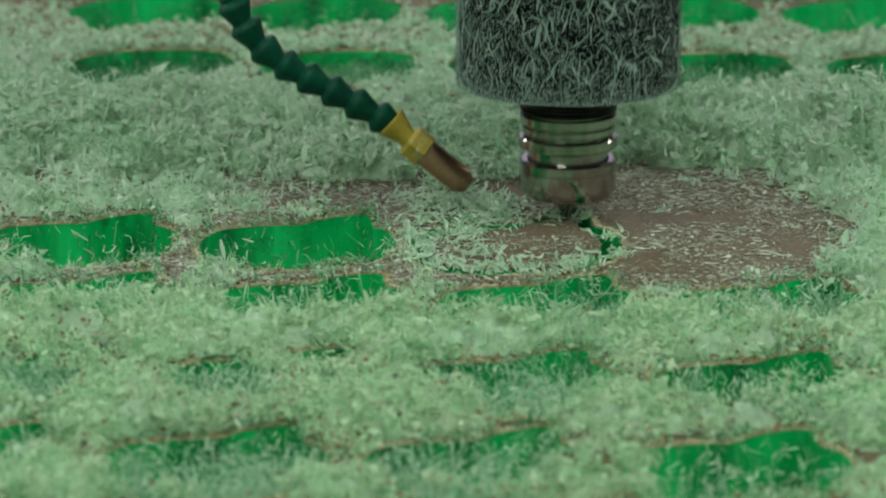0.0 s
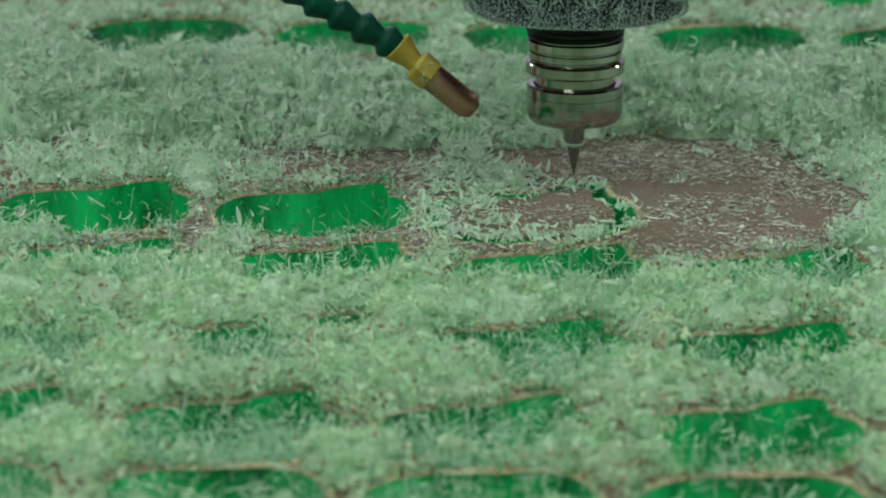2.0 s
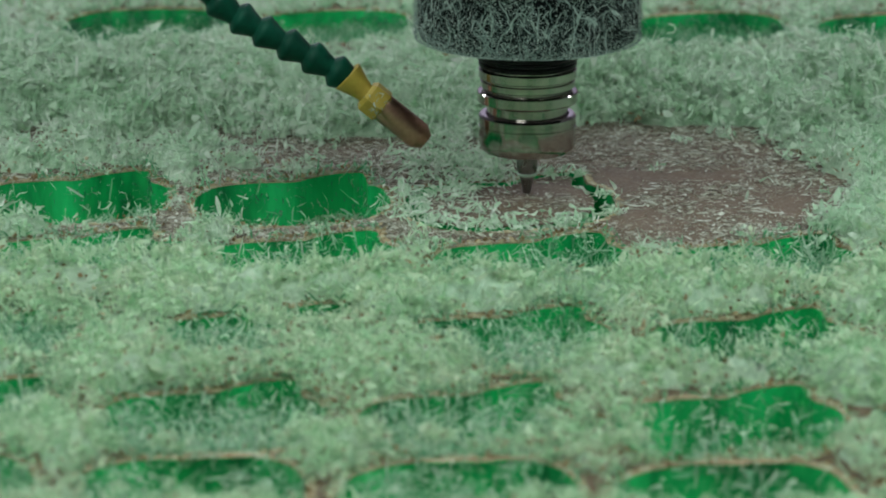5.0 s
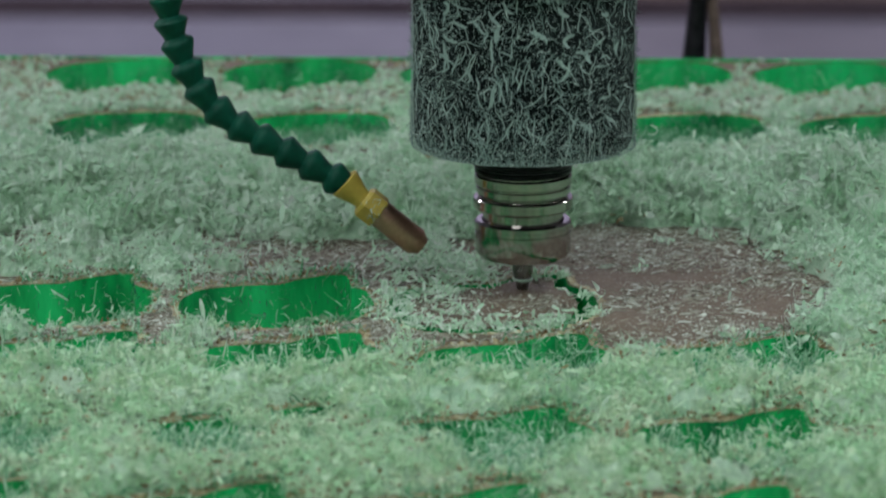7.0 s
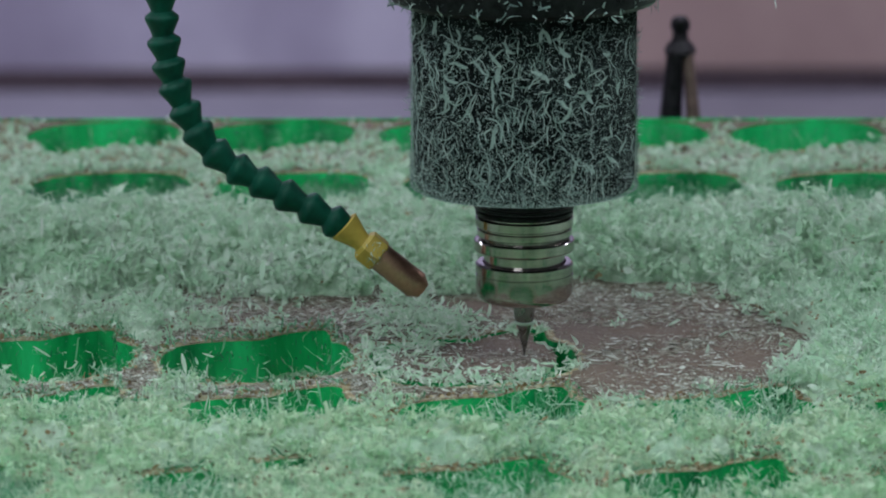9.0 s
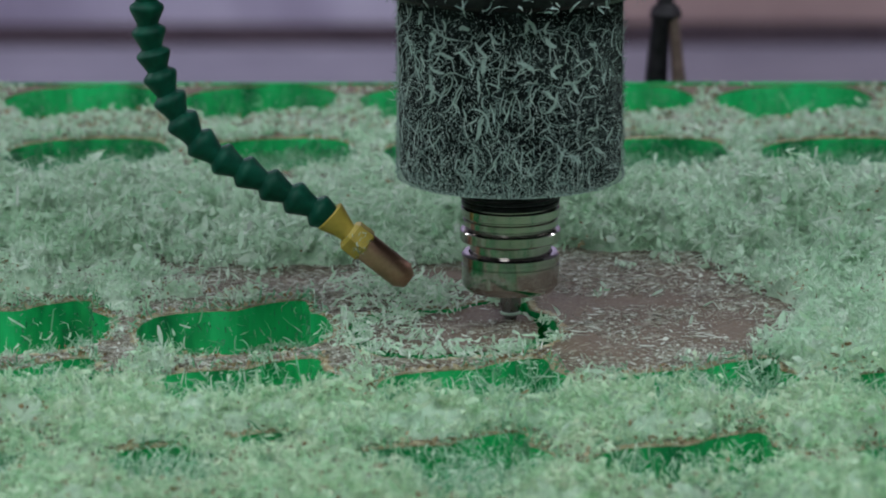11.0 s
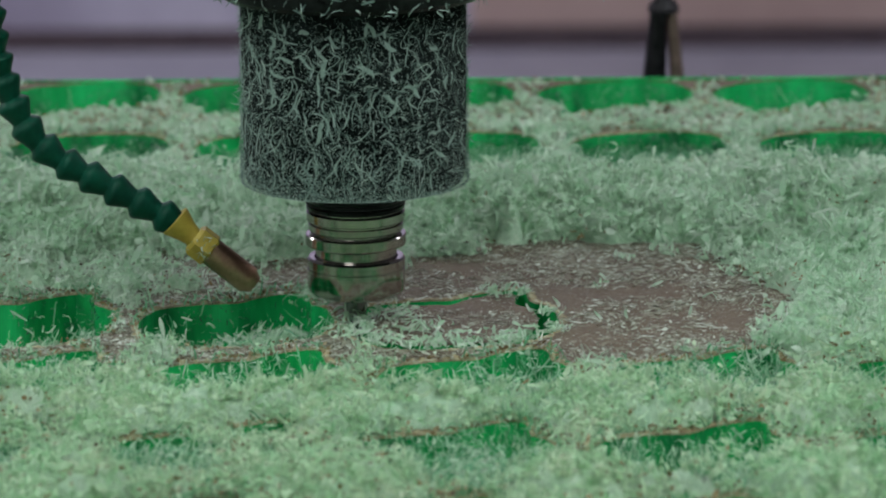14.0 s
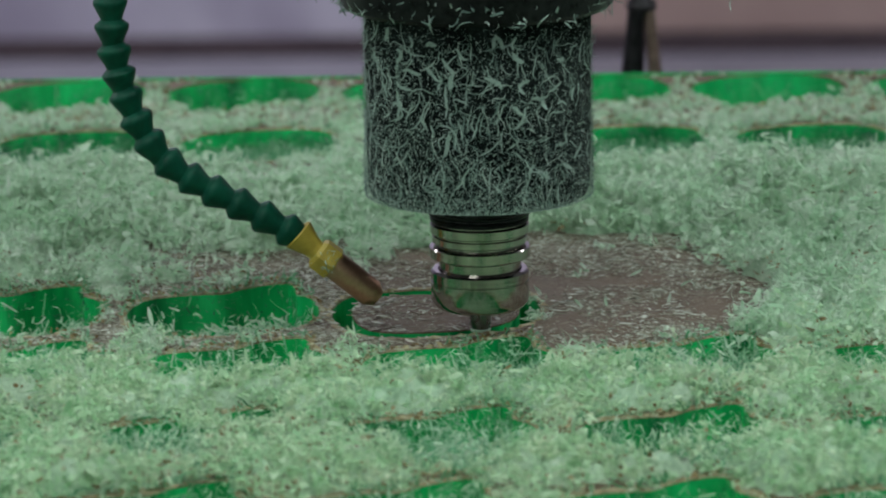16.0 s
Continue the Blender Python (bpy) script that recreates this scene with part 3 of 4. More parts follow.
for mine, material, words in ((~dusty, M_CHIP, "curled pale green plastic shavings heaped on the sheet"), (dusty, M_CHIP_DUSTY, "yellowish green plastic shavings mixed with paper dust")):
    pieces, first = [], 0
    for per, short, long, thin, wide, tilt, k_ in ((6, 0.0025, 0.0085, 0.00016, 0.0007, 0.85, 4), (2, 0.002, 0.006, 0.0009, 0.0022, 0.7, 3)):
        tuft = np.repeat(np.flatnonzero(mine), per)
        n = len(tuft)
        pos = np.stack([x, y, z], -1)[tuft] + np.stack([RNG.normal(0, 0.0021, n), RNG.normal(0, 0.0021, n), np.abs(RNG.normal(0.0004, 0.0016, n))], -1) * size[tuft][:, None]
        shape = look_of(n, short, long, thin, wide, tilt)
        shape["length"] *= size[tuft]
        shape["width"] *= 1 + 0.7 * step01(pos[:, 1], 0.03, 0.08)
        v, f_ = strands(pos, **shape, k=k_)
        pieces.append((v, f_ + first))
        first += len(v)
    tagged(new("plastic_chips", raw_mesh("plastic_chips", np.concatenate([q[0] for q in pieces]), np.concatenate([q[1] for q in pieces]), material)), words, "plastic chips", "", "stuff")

# a loose lace of strands over the near rows of cut-outs
px, py, pz = [], [], []
for (cx, cy, share), lp in zip(CUTS, holes):
    if cy > 0.2:
        continue
    m = int((3600 if cy < -0.05 else 300) * (1.38 - share))
    ax, ay = cx + RNG.uniform(-0.003, 0.068, m), cy + RNG.uniform(-0.06, 0.024, m)
    k = inside(ax, ay, lp)
    k &= fbm(ax, ay, 0.012, 61, 3) + 0.25 * RNG.random(m) + 0.25 * (cy - ay) / 0.06 > 0.36 + 0.30 * share
    px.append(ax[k]), py.append(ay[k]), pz.append(-0.011 * RNG.random(k.sum()) ** 1.2 + 0.0012)
pos = np.stack([np.concatenate(px), np.concatenate(py), np.concatenate(pz)], -1)
v, f_ = strands(pos, **look_of(len(pos), 0.003, 0.0105, 0.0002, 0.0009, 0.9))
tagged(new("chip_lace", raw_mesh("chip_lace", v, f_, M_LACE)), "loose pale strands of plastic lying across the cut-outs", "plastic chips", "", "stuff")

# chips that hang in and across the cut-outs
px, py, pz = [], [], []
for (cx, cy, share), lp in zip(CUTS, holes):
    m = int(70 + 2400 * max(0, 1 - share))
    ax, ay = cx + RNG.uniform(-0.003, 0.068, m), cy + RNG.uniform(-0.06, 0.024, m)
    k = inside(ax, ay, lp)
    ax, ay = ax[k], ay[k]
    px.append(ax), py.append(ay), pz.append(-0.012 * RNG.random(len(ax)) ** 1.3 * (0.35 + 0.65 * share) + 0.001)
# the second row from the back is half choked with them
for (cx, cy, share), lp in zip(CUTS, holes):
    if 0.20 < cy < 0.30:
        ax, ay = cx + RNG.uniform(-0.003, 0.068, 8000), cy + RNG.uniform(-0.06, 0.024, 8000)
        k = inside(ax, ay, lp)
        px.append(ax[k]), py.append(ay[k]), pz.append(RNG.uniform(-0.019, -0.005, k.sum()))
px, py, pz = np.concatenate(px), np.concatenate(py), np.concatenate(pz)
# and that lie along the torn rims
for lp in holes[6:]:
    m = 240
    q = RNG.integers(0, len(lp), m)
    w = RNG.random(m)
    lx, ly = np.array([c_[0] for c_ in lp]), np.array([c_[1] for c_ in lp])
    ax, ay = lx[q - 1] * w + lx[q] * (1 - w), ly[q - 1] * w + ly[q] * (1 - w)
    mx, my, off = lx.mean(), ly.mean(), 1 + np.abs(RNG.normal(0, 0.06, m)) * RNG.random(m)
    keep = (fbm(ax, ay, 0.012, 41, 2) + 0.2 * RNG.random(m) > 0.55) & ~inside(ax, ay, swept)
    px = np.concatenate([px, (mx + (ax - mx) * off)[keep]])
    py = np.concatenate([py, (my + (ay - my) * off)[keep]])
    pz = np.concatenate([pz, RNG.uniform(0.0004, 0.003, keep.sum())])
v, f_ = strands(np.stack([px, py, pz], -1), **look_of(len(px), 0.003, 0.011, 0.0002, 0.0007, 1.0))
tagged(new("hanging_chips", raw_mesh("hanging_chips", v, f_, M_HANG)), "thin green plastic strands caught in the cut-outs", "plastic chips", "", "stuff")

# fine dust and hairs that cling to the far walls of the cut-outs, toned dark to dim the back rows
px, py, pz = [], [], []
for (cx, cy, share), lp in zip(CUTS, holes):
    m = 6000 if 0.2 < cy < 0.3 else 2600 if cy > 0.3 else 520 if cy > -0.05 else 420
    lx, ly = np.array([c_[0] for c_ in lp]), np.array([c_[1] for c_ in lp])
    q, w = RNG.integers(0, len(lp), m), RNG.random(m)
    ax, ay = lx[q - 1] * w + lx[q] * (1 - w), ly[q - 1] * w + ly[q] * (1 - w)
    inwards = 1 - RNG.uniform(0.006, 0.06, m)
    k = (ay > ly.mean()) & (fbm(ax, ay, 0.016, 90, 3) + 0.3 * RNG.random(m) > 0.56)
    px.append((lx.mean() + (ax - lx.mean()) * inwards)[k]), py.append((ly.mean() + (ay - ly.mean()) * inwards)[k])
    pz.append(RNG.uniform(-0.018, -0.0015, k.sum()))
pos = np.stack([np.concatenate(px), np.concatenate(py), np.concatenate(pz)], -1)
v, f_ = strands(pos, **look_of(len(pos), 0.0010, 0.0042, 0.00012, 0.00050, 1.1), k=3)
tagged(new("wall_dust_and_shade", raw_mesh("wall_dust_and_shade", v, f_, M_VEIL)), "fine dust clinging to the cut edges, toned dark teal to dim them", "plastic dust", "", "stuff")

# flat flakes and dust on the swept paper, thicker towards its margin
pieces, first = [], 0
for m, base, short, long, thin, wide, tilt in ((120000, 0.24, 0.0004, 0.0017, 0.0002, 0.0007, 0.15), (46000, 0.17, 0.0014, 0.0062, 0.0004, 0.0018, 0.12)):
    ax, ay = RNG.uniform(-0.27, 0.13, m), RNG.uniform(-0.085, 0.115, m)
    hz, zone, _ = heap(ax, ay)
    dens = fbm(ax, ay, 0.020, 12, 3) - 0.5 + 0.26 * (np.clip(sweep(ax, ay), 0.2, 1.6) - 0.55) + base
    k = (hz < 0.0016) & (zone == 0) & (dens > 0.62 * RNG.random(m) - 0.02)
    shape = look_of(k.sum(), short, long, thin, wide, tilt)
    shape["curl"] *= 0.35
    shape["twist"] *= 0.3
    v, f_ = strands(np.stack([ax[k], ay[k], np.full(k.sum(), 0.0006)], -1), **shape, k=3)
    v[:, 2] = np.maximum(0.0003 + (v[:, 2] - 0.0006) * 0.35, 0.0002)
    pieces.append((v, f_ + first))
    first += len(v)
tagged(new("flat_flakes", raw_mesh("flat_flakes", np.concatenate([q[0] for q in pieces]), np.concatenate([q[1] for q in pieces]), M_FLAKE)), "flat whitish plastic flakes strewn over brown paper", "plastic chips", "", "stuff")

# brown paper crumbs between the rows
x, y, z = on_heap(26000)
patch = fbm(x, y, 0.03, 21, 3)
band = 0.10 + 0.42 * step01(y, 0.27, 0.30) + 0.12 * (1 - step01(y, -0.20, -0.17)) + 0.45 * step01(y, -0.075, -0.05) * (1 - step01(y, -0.03, 0.0)) * (1 - step01(x, -0.06, -0.03))
k = patch + 0.25 * RNG.random(len(x)) > 0.86 - band
x, y, z = x[k], y[k], z[k]
z = z + 0.0012
for lp in holes[12:]:
    m = 90
    q = RNG.integers(0, len(lp), m)
    w, off = RNG.random(m), 1 + np.abs(RNG.normal(0, 0.045, m))
    lx, ly = np.array([c_[0] for c_ in lp]), np.array([c_[1] for c_ in lp])
    ax, ay = lx[q - 1] * w + lx[q] * (1 - w), ly[q - 1] * w + ly[q] * (1 - w)
    x, y = np.concatenate([x, lx.mean() + (ax - lx.mean()) * off]), np.concatenate([y, ly.mean() + (ay - ly.mean()) * off])
    z = np.concatenate([z, RNG.uniform(0.0003, 0.0018, m)])
v, f_ = strands(np.stack([x, y, z], -1), **look_of(len(x), 0.0012, 0.0038, 0.0006, 0.0018, 0.5), k=3)
tagged(new("paper_crumbs", raw_mesh("paper_crumbs", v, f_, M_CRUMB)), "small brown paper crumbs among the chips", "paper crumbs", "", "stuff")

# ---- the spindle ----
NUT = 0.0171


def up(profile):
    return [(r / 1000, NUT + z / 1000) for r, z in profile]


spindle = tagged(new("router_spindle"), "router spindle in a dusty black cover with a steel tool holder", "spindle")
cutter = part("cutter", lathe([(0, 0), (0.0002, 0.0), (0.0025, 0.0113), (0.0031, 0.0126), (0.0037, 0.0150), (0.0037, 0.0222), (0, 0.0222)], 32), M_CARBIDE, spindle, "pointed grey carbide cutter", True)
part("melted_ring", lathe([(0.0025, 0.0113), (0.0034, 0.0116), (0.0037, 0.0122), (0.0031, 0.0127)], 32), M_CORK, cutter, "pale green ring of melted plastic", True)
part("clamping_nut", lathe(up([(0, 3.9), (4.6, 3.9), (5.4, 3.3), (13.6, 3.3), (15.2, 3.8), (16.6, 5.4), (17.0, 6.8), (17.0, 13.0), (16.7, 13.15), (16.7, 13.5), (17.0, 13.65), (17.0, 16.4), (16.3, 17.1), (14.6, 17.1), (14.4, 16.4)]), 96), M_STEEL, spindle, "polished steel clamping nut", True)
part("tool_holder", lathe(up([(14.2, 16.0), (14.2, 20.4), (15.2, 21.2), (17.2, 21.4), (17.5, 21.8), (17.5, 24.9), (17.2, 25.3), (14.8, 25.6), (14.8, 26.3), (16.3, 26.6), (16.5, 26.9), (16.5, 28.9), (16.2, 29.2), (15.8, 29.3), (15.8, 29.8), (16.8, 30.0), (17.1, 30.3), (17.1, 33.0), (16.8, 33.3), (15.6, 33.5), (15.6, 34.2)]), 96), M_STEEL, spindle, "steel tool holder with grooved flanges", True)
part("spindle_nose", lathe(up([(15.6, 33.8), (16.9, 34.1), (17.1, 34.4), (17.1, 35.4), (16.4, 35.7), (16.4, 36.2), (17.6, 36.6), (17.6, 37.6), (18.6, 38.4), (18.6, 46.0), (0, 46.0)]), 64), M_DARK, spindle, "oily black spindle nose", True)
cover = part("dust_cover", lathe(up([(18.4, 43.2), (30.0, 42.9), (35.5, 43.4), (37.4, 44.6), (38.2, 47.0), (38.5, 60.0), (38.6, 90.0), (38.9, 111.0), (38.0, 112.0), (0, 112.0)]), 96), M_COVER, spindle, "black cover caked with dust and shavings", True)
flange = part("flange_disc", lathe(up([(0, 109.0), (40.0, 109.0), (45.4, 109.6), (46.6, 111.0), (46.8, 113.0), (46.8, 125.0), (0, 125.0)]), 96), M_DARK, spindle, "black flange disc", True)
part("mounting_plate", block(-0.090, 0.090, -0.02, 0.07, NUT + 0.1250, NUT + 0.30, 0.002), M_DARK, spindle, "black mounting plate")


def on_cover(n, short, long, thin, wide, z0, z1, lift, bias, upright=0.0, k=7):
    """Shavings that stick to the round cover, curved along its surface."""
    a = RNG.uniform(0, 6.283, n)
    h = z0 + (z1 - z0) * RNG.random(n) ** bias
    length = short + (long - short) * RNG.random(n) ** 1.6
    s_ = np.linspace(-0.5, 0.5, k + 1)[None, :]
    mid = (s_[:, 1:] + s_[:, :-1]) / 2
    lean = np.where(RNG.random(n) < upright, RNG.normal(1.57, 0.5, n), RNG.uniform(0, 3.14, n))[:, None]
    bend = lean + RNG.normal(0, 1.2, (n, 1)) * mid + RNG.normal(0, 3.4, (n, 1)) * (mid ** 2 - 0.08) + RNG.normal(0, 0.22, (n, k))
    zero = np.zeros((n, 1))
    u, w = (np.concatenate([zero, np.cumsum(q(bend), 1) / k], 1) * length[:, None] for q in (np.cos, np.sin))
    dirs = np.concatenate([bend, bend[:, -1:]], 1)
    half = 0.5 * RNG.uniform(thin, wide, (n, 1)) * np.sqrt(np.clip(1.1 - (2 * s_) ** 2, 0.08, 1))
    out = 0.0387 + lift * RNG.random((n, 1)) * (0.3 + (2 * s_) ** 2 * RNG.random((n, 1)))
    lift2 = np.abs(half) * RNG.uniform(0, 0.8, (n, 1))
    sides = []
    for d in (-1, 1):
        ang = a[:, None] + (u - np.sin(dirs) * half * d) / 0.0385
        zz = np.maximum(NUT + h[:, None] + w - w.mean(1, keepdims=True) + np.cos(dirs) * half * d, NUT + 0.0442)
        r = out + lift2 * (d > 0)
        sides.append(np.stack([r * np.cos(ang), r * np.sin(ang), zz], -1))
    v = np.stack(sides, 2).reshape(-1, 3)
    i = np.arange(k)
    q = np.stack([2 * i, 2 * i + 1, 2 * i + 3, 2 * i + 2], -1)
    return v, (q[None] + (np.arange(n) * 2 * (k + 1))[:, None, None]).reshape(-1, 4)


# the largest ones singly, on the side towards the light
for n_, args in ((190, (0.005, 0.014, 0.0002, 0.0006, 0.048, 0.104, 0.0030, 1.1, 0.45)), (60, (0.004, 0.009, 0.0007, 0.0017, 0.055, 0.108, 0.0018, 1.0, 0.5))):
    v, f_ = on_cover(n_, *args)
    v = v.reshape(n_, -1, 3)
    q = f_.reshape(n_, -1, 4)[0]
    for one in v:
        mid_ang = math.atan2(one[:, 1].mean(), one[:, 0].mean())
        turn = -math.pi / 2 + (mid_ang + math.pi / 2 + math.pi) % (2 * math.pi) / 2 - math.pi / 2 - mid_ang
        ct, st = math.cos(turn), math.sin(turn)
        ob = new("shaving", raw_mesh("shaving", np.stack([one[:, 0] * ct - one[:, 1] * st, one[:, 0] * st + one[:, 1] * ct, one[:, 2]], -1), q, M_STUCK))
        ob.parent = cover
va, fa = on_cover(760, 0.004, 0.014, 0.00018, 0.00042, 0.046, 0.104, 0.0030, 1.15, 0.45)
vb, fb = on_cover(27000, 0.0004, 0.0018, 0.00009, 0.00024, 0.0442, 0.108, 0.0011, 2.0, 0.2, 3)
v, f_ = np.concatenate([va, vb]), np.concatenate([fa, fb + len(va)])
ob = new("swarf_coat", raw_mesh("swarf_coat", v, f_, M_STUCK))
ob.parent = cover
tagged(ob, "dusty green shavings stuck to the cover", "", "", "stuff")

# shavings that hang on the flange and the plate
m = 120
a = RNG.normal(-1.57, 1.1, m)
p1 = np.stack([0.0464 * np.cos(a), 0.0464 * np.sin(a), NUT + RNG.uniform(0.109, 0.118, m)], -1)
p2 = np.stack([np.where(RNG.random(m) < 0.6, RNG.normal(-0.055, 0.008, m), RNG.normal(0.078, 0.006, m)), RNG.uniform(-0.019, 0.01, m), NUT + 0.1200 - np.abs(RNG.normal(0, 0.003, m))], -1)
pos = np.concatenate([p1, p2])
v, f_ = strands(pos, **look_of(len(pos), 0.003, 0.010, 0.0003, 0.0009, 1.1))
ob = new("swarf_fringe", raw_mesh("swarf_fringe", v, f_, M_STUCK))
ob.parent = flange
tagged(ob, "shavings hanging from the flange", "", "", "stuff")

# ---- the air hose ----
hose = tagged(new("air_hose"), "jointed dark green air hose with yellow fitting and copper nozzle", "air hose")


def at_px(dx, dz):
    return Vector(((dx + 2.0 + 2.0 * min(max((dz - 45) / 30, 0), 1)) / 1000, 0.0, NUT + (dz + 1.7) / 1000))


LINE = [(-57.0, 22.5), (-63.5, 26.6), (-71.5, 31.2), (-80.0, 36.0), (-88.5, 40.5), (-97.0, 45.2), (-105.0, 49.8), (-112.8, 56.2), (-118.6, 64.2), (-122.8, 72.0), (-126.0, 80.4),
        (-127.8, 88.0), (-129.0, 96.2), (-129.2, 104.6), (-129.6, 113.0), (-129.0, 121.4), (-127.5, 129.8), (-124.5, 138.0), (-119.0, 145.5)]
SEG = [(0.0, 0.0031), (0.0036, 0.0031), (0.0037, 0.0043), (0.0044, 0.0058), (0.0054, 0.0075), (0.0059, 0.0084), (0.0060, 0.0091), (0.0057, 0.0096), (0.0047, 0.0102), (0.0038, 0.0108), (0.0, 0.0108)]
for a, b in zip(LINE[1:], LINE[2:]):
    pa, pb = at_px(*a), at_px(*b)
    step = (pb - pa).length
    prof = [(r, (h - 0.0031) / 0.0077 * (step + 0.0014) - 0.0022) for r, h in SEG]
    part("segment", lathe(prof, 28, pa, pb), M_HOSE, hose, "", True)
tip, base = at_px(-37.4, 4.7), at_px(-54.8, 18.8)
way = (base - tip).normalized()
part("nozzle", lathe([(0, 0.0012), (0.0016, 0.0012), (0.0018, 0.0), (0.0030, 0.0), (0.0049, 0.0030), (0.0050, 0.0033), (0.0050, 0.0200), (0, 0.0200)], 40, tip, base), M_BRASS, hose, "browned copper nozzle", True)
p0 = tip + way * 0.0190
fitting = part("hex_fitting", lathe([(0, 0.0), (0.0052, 0.0), (0.0062, 0.0008), (0.0062, 0.0068), (0.0050, 0.0080), (0, 0.0080)], 6, p0, p0 + way), M_YELLOW, hose, "dull yellow plastic hexagon fitting")
p1 = p0 + way * 0.0074
collar_to = at_px(*LINE[1])
part("collar", lathe([(0, 0.0), (0.0038, 0.0), (0.0035, 0.0012), (0.0042, 0.0040), (0.0058, 0.0085), (0.0060, 0.0094), (0.0056, 0.0098), (0, 0.0096)], 32, p1, collar_to), M_YELLOW, hose, "dull yellow plastic collar", True)
# a few hairs caught on the fitting
m = 60
pos = np.array(p0) + RNG.normal(0, 0.0026, (m, 3)) + np.array(way) * 0.003
pos[:, 1] -= 0.004
v, f_ = strands(pos, **look_of(m, 0.001, 0.0035, 0.0002, 0.0004, 1.0))
ob = new("dust_fuzz", raw_mesh("dust_fuzz", v, f_, M_STUCK))
ob.parent = fitting
tagged(ob, "fine dust hairs on the fitting", "", "", "stuff")

# ---- the post behind the sheet ----
post = tagged(new("clamp_post"), "dark tapered metal post standing behind the sheet", "post")
PX, PY = 0.0687, 0.455
for low, high, sy_, thick, material in ((-0.0048, -0.0022, -1, 0.0056, M_POST), (0.0072, 0.0036, -1, 0.0035, M_POSTBAR), (-0.0048, -0.0022, 1, 0.0056, M_POST), (0.0072, 0.0036, 1, 0.0035, M_POSTBAR)):
    part("leg", lathe([(0, 0), (thick, 0), (thick * 0.66, 0.043), (0, 0.043)], 16, (PX + low, PY + sy_ * 0.004, -0.02), (PX + high, PY + sy_ * 0.003, 0.0225)), material, post, "", True)
part("neck", lathe([(0, 0.0215), (0.0066, 0.0218), (0.0072, 0.0235), (0.0062, 0.0262), (0.0038, 0.0285), (0.0034, 0.0320), (0.0044, 0.0340), (0.0043, 0.0372), (0.0026, 0.0392), (0, 0.0396)], 32, (PX, PY, 0), (PX, PY, 1)), M_POST, post, "", True)


# ---- loose clumps and flying chips ----
def clump(n, wide, high):
    pos = np.stack([RNG.normal(0, wide * 0.4, n), RNG.normal(0, wide * 0.4, n), np.abs(RNG.normal(0, high * 0.5, n)) + 0.0008], -1)
    v, f_ = strands(pos, **look_of(n, 0.003, 0.008, 0.0004, 0.0014, 0.6))
    v[:, 2] = np.maximum(v[:, 2], 0.0003)
    return tagged(new("chip_clump", raw_mesh("chip_clump", v, f_, M_CHIP)), "small clump of pale green chips over the groove", "chip clump", "chip clumps at the groove")


# where each clump lies, when the cutter reaches it, and where the air drives it
CLUMPS = [
    (-0.050, 0.004, 13.6, -0.080, -0.020), (-0.054, -0.010, 13.8, -0.085, -0.012), (-0.055, -0.024, 14.1, -0.078, -0.030),
    (-0.054, -0.038, 14.5, -0.074, -0.100), (-0.048, -0.050, 14.7, -0.066, -0.102), (-0.038, -0.057, 14.9, -0.026, -0.105),
    (-0.027, -0.058, 15.1, -0.014, -0.102), (-0.016, -0.057, 15.3, -0.002, -0.106), (-0.005, -0.055, 15.6, 0.008, -0.104),
    (0.004, -0.050, 15.8, 0.014, -0.108), (-0.036, 0.006, 13.3, -0.078, -0.022), (-0.022, 0.009, 12.7, -0.086, -0.016),
    (-0.046, 0.024, 13.2, -0.080, -0.018), (-0.036, 0.030, 13.0, -0.088, -0.024), (-0.026, 0.026, 12.8, -0.076, -0.012),
    (-0.040, 0.038, 13.1, -0.092, -0.020), (-0.030, 0.016, 12.8, -0.084, -0.030), (-0.056, 0.030, 13.3, -0.078, -0.036),
    (-0.040, -0.020, 14.3, -0.082, -0.034), (-0.030, -0.036, 14.8, -0.028, -0.112), (-0.034, -0.008, 13.6, -0.090, -0.026),
]
clumps = [(clump(90, 0.016, 0.007) if row[1] > 0.015 else clump(46, 0.011, 0.004), row) for row in CLUMPS]
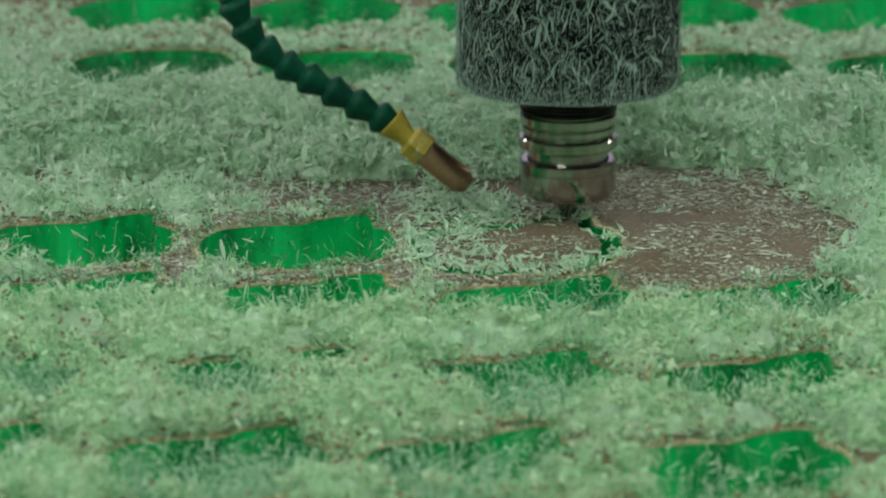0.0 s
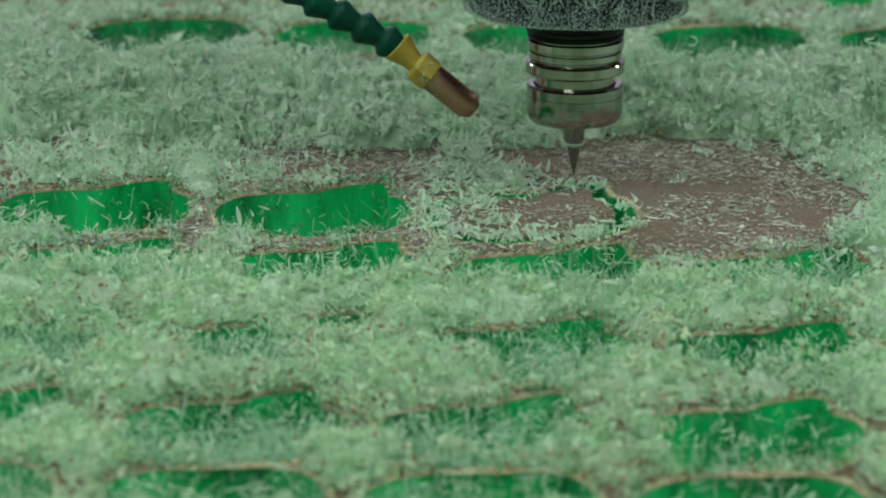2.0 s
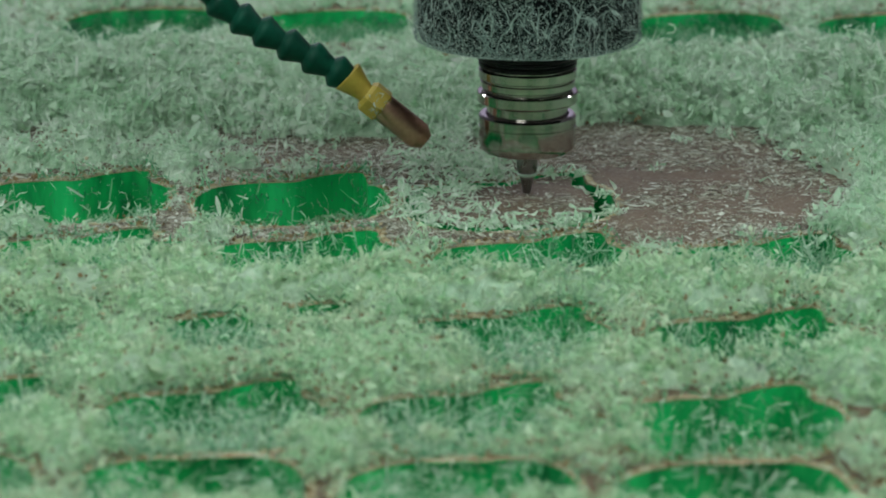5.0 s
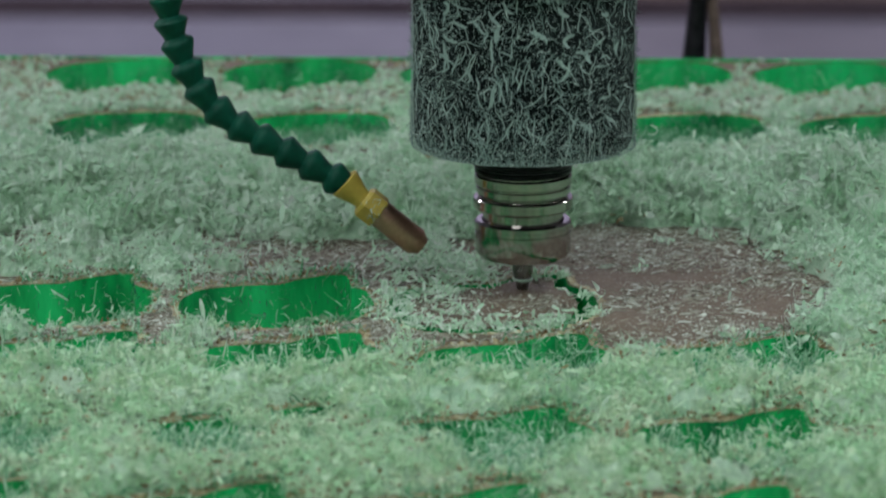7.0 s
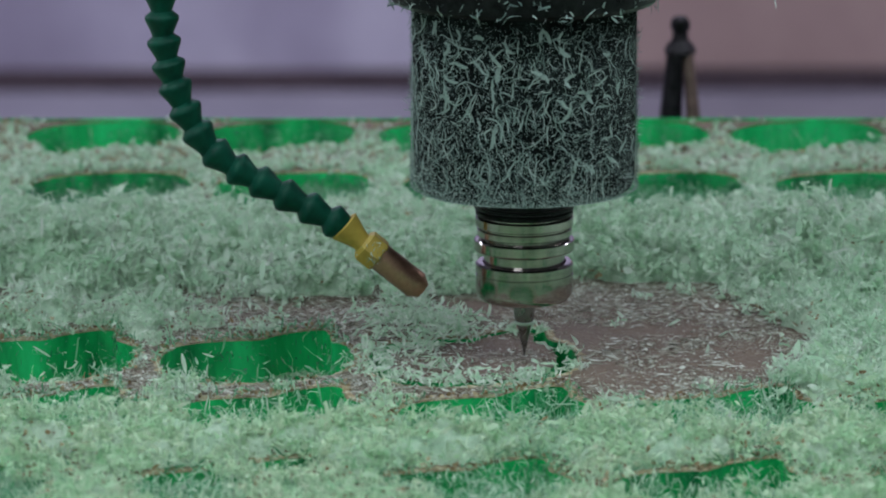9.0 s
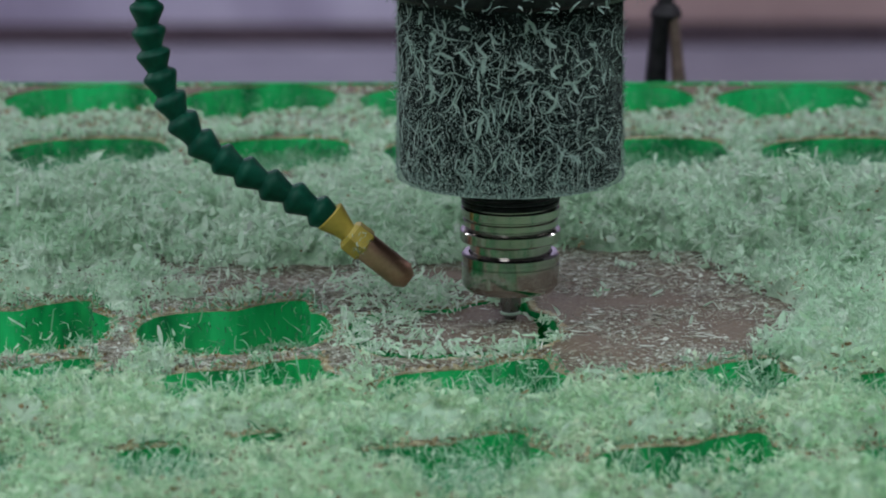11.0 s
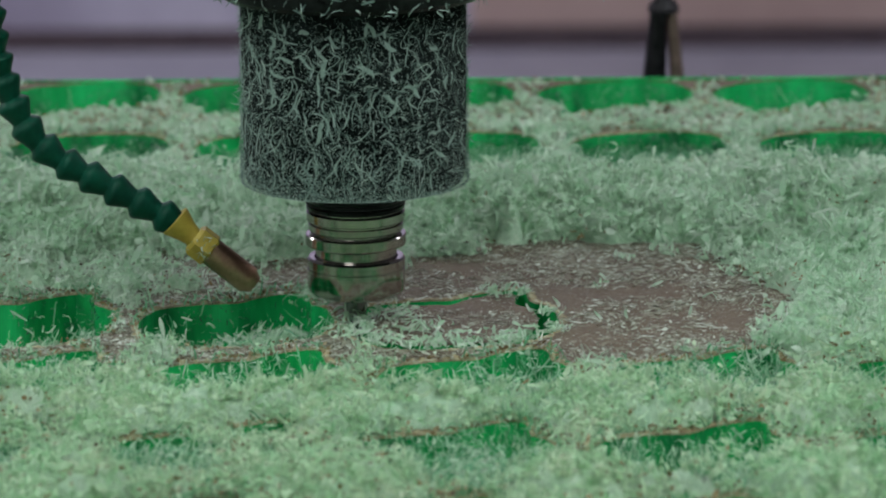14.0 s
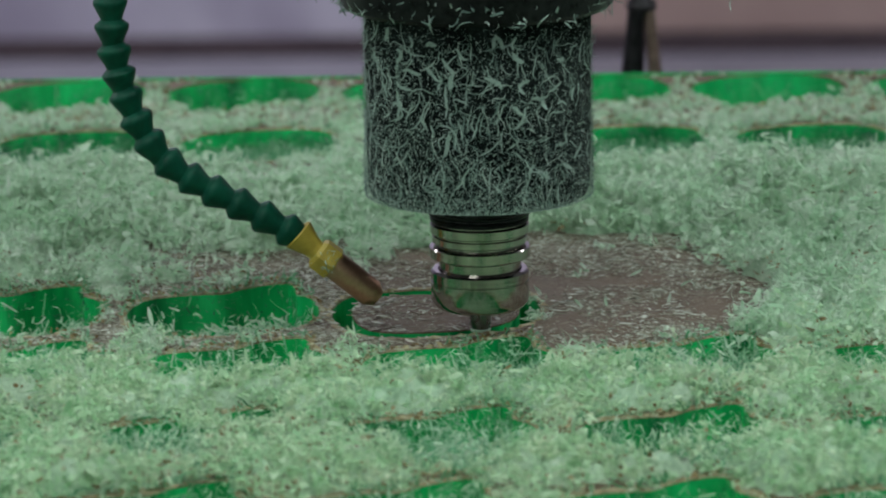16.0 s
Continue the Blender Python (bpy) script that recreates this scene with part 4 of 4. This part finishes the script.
for x, y, turn in ((0.016, -0.036, 20), (0.003, 0.016, 130), (-0.006, 0.019, 250), (0.0135, -0.011, 75)):
    clump(26, 0.007, 0.002).matrix_world = pose(x, y, 0, 0, 0, turn)
fliers = []
for i in range(12):
    v, f_ = strands(np.zeros((1, 3)), **look_of(1, 0.004, 0.008, 0.0007, 0.0015, 0.3))
    fliers.append(tagged(new("flying_chip", raw_mesh("flying_chip", v, f_, M_CHIP)), "pale green shaving thrown off by the cutter", "plastic chip", "shavings thrown by the cutter"))


def tool_at(t):
    for (t0, *a), (t1, *b) in zip(TOOL, TOOL[1:]):
        if t <= t1:
            s = (t - t0) / (t1 - t0)
            return [u + (w - u) * s for u, w in zip(a, b)]
    return list(TOOL[-1][1:])


def motions():
    rows = [(t, pose(x, y, z)) for t, x, y, z in TOOL]
    walk(spindle, rows)
    walk(hose, rows)
    for i, (ob, (x, y, t, tx, ty)) in enumerate(clumps):
        turn = 40 + 5 * i
        walk(ob, [(0, pose(x, y, 0.0)), (t, pose(x, y, 0.0)), (t + 0.2, pose((x + tx) / 2, (y + ty) / 2, 0.006, 0, 0, turn / 2)),
                  (min(t + 0.5, 15.95), pose(tx, ty, -0.0135, 0, 0, turn)), (16, pose(tx, ty, -0.0135, 0, 0, turn))])
    # each chip rests, is thrown once while the cutter is down, and lands
    rnd = random.Random(4)
    for i, ob in enumerate(fliers):
        t = [0.0, 1.0, 1.3, 6.5, 6.9, 11.4, 13.2, 13.6, 14.0, 14.4, 14.9, 15.3][i]
        x, y, _ = tool_at(t)
        a = rnd.uniform(-0.6, 0.9)
        fx, fy = x + 0.03 * math.cos(a) + 0.006, y + 0.02 * math.sin(a)
        ex, ey = x + 0.075 * math.cos(a), y + 0.05 * math.sin(a)
        high = rnd.uniform(0.004, 0.012)
        rows = [(0, pose(x + 0.004, y + 0.004, 0.0008))] if t > 0.15 else []
        rows += [(max(t - 0.1, 0.0), pose(x + 0.004, y + 0.004, 0.0008)), (t + 0.1, pose(fx, fy, high, 20, 50, 70)), (t + 0.35, pose(ex, ey, 0.0012, 60, 80, 130)), (16, pose(ex, ey, 0.0012, 60, 80, 130))]
        walk(ob, rows)


motions()
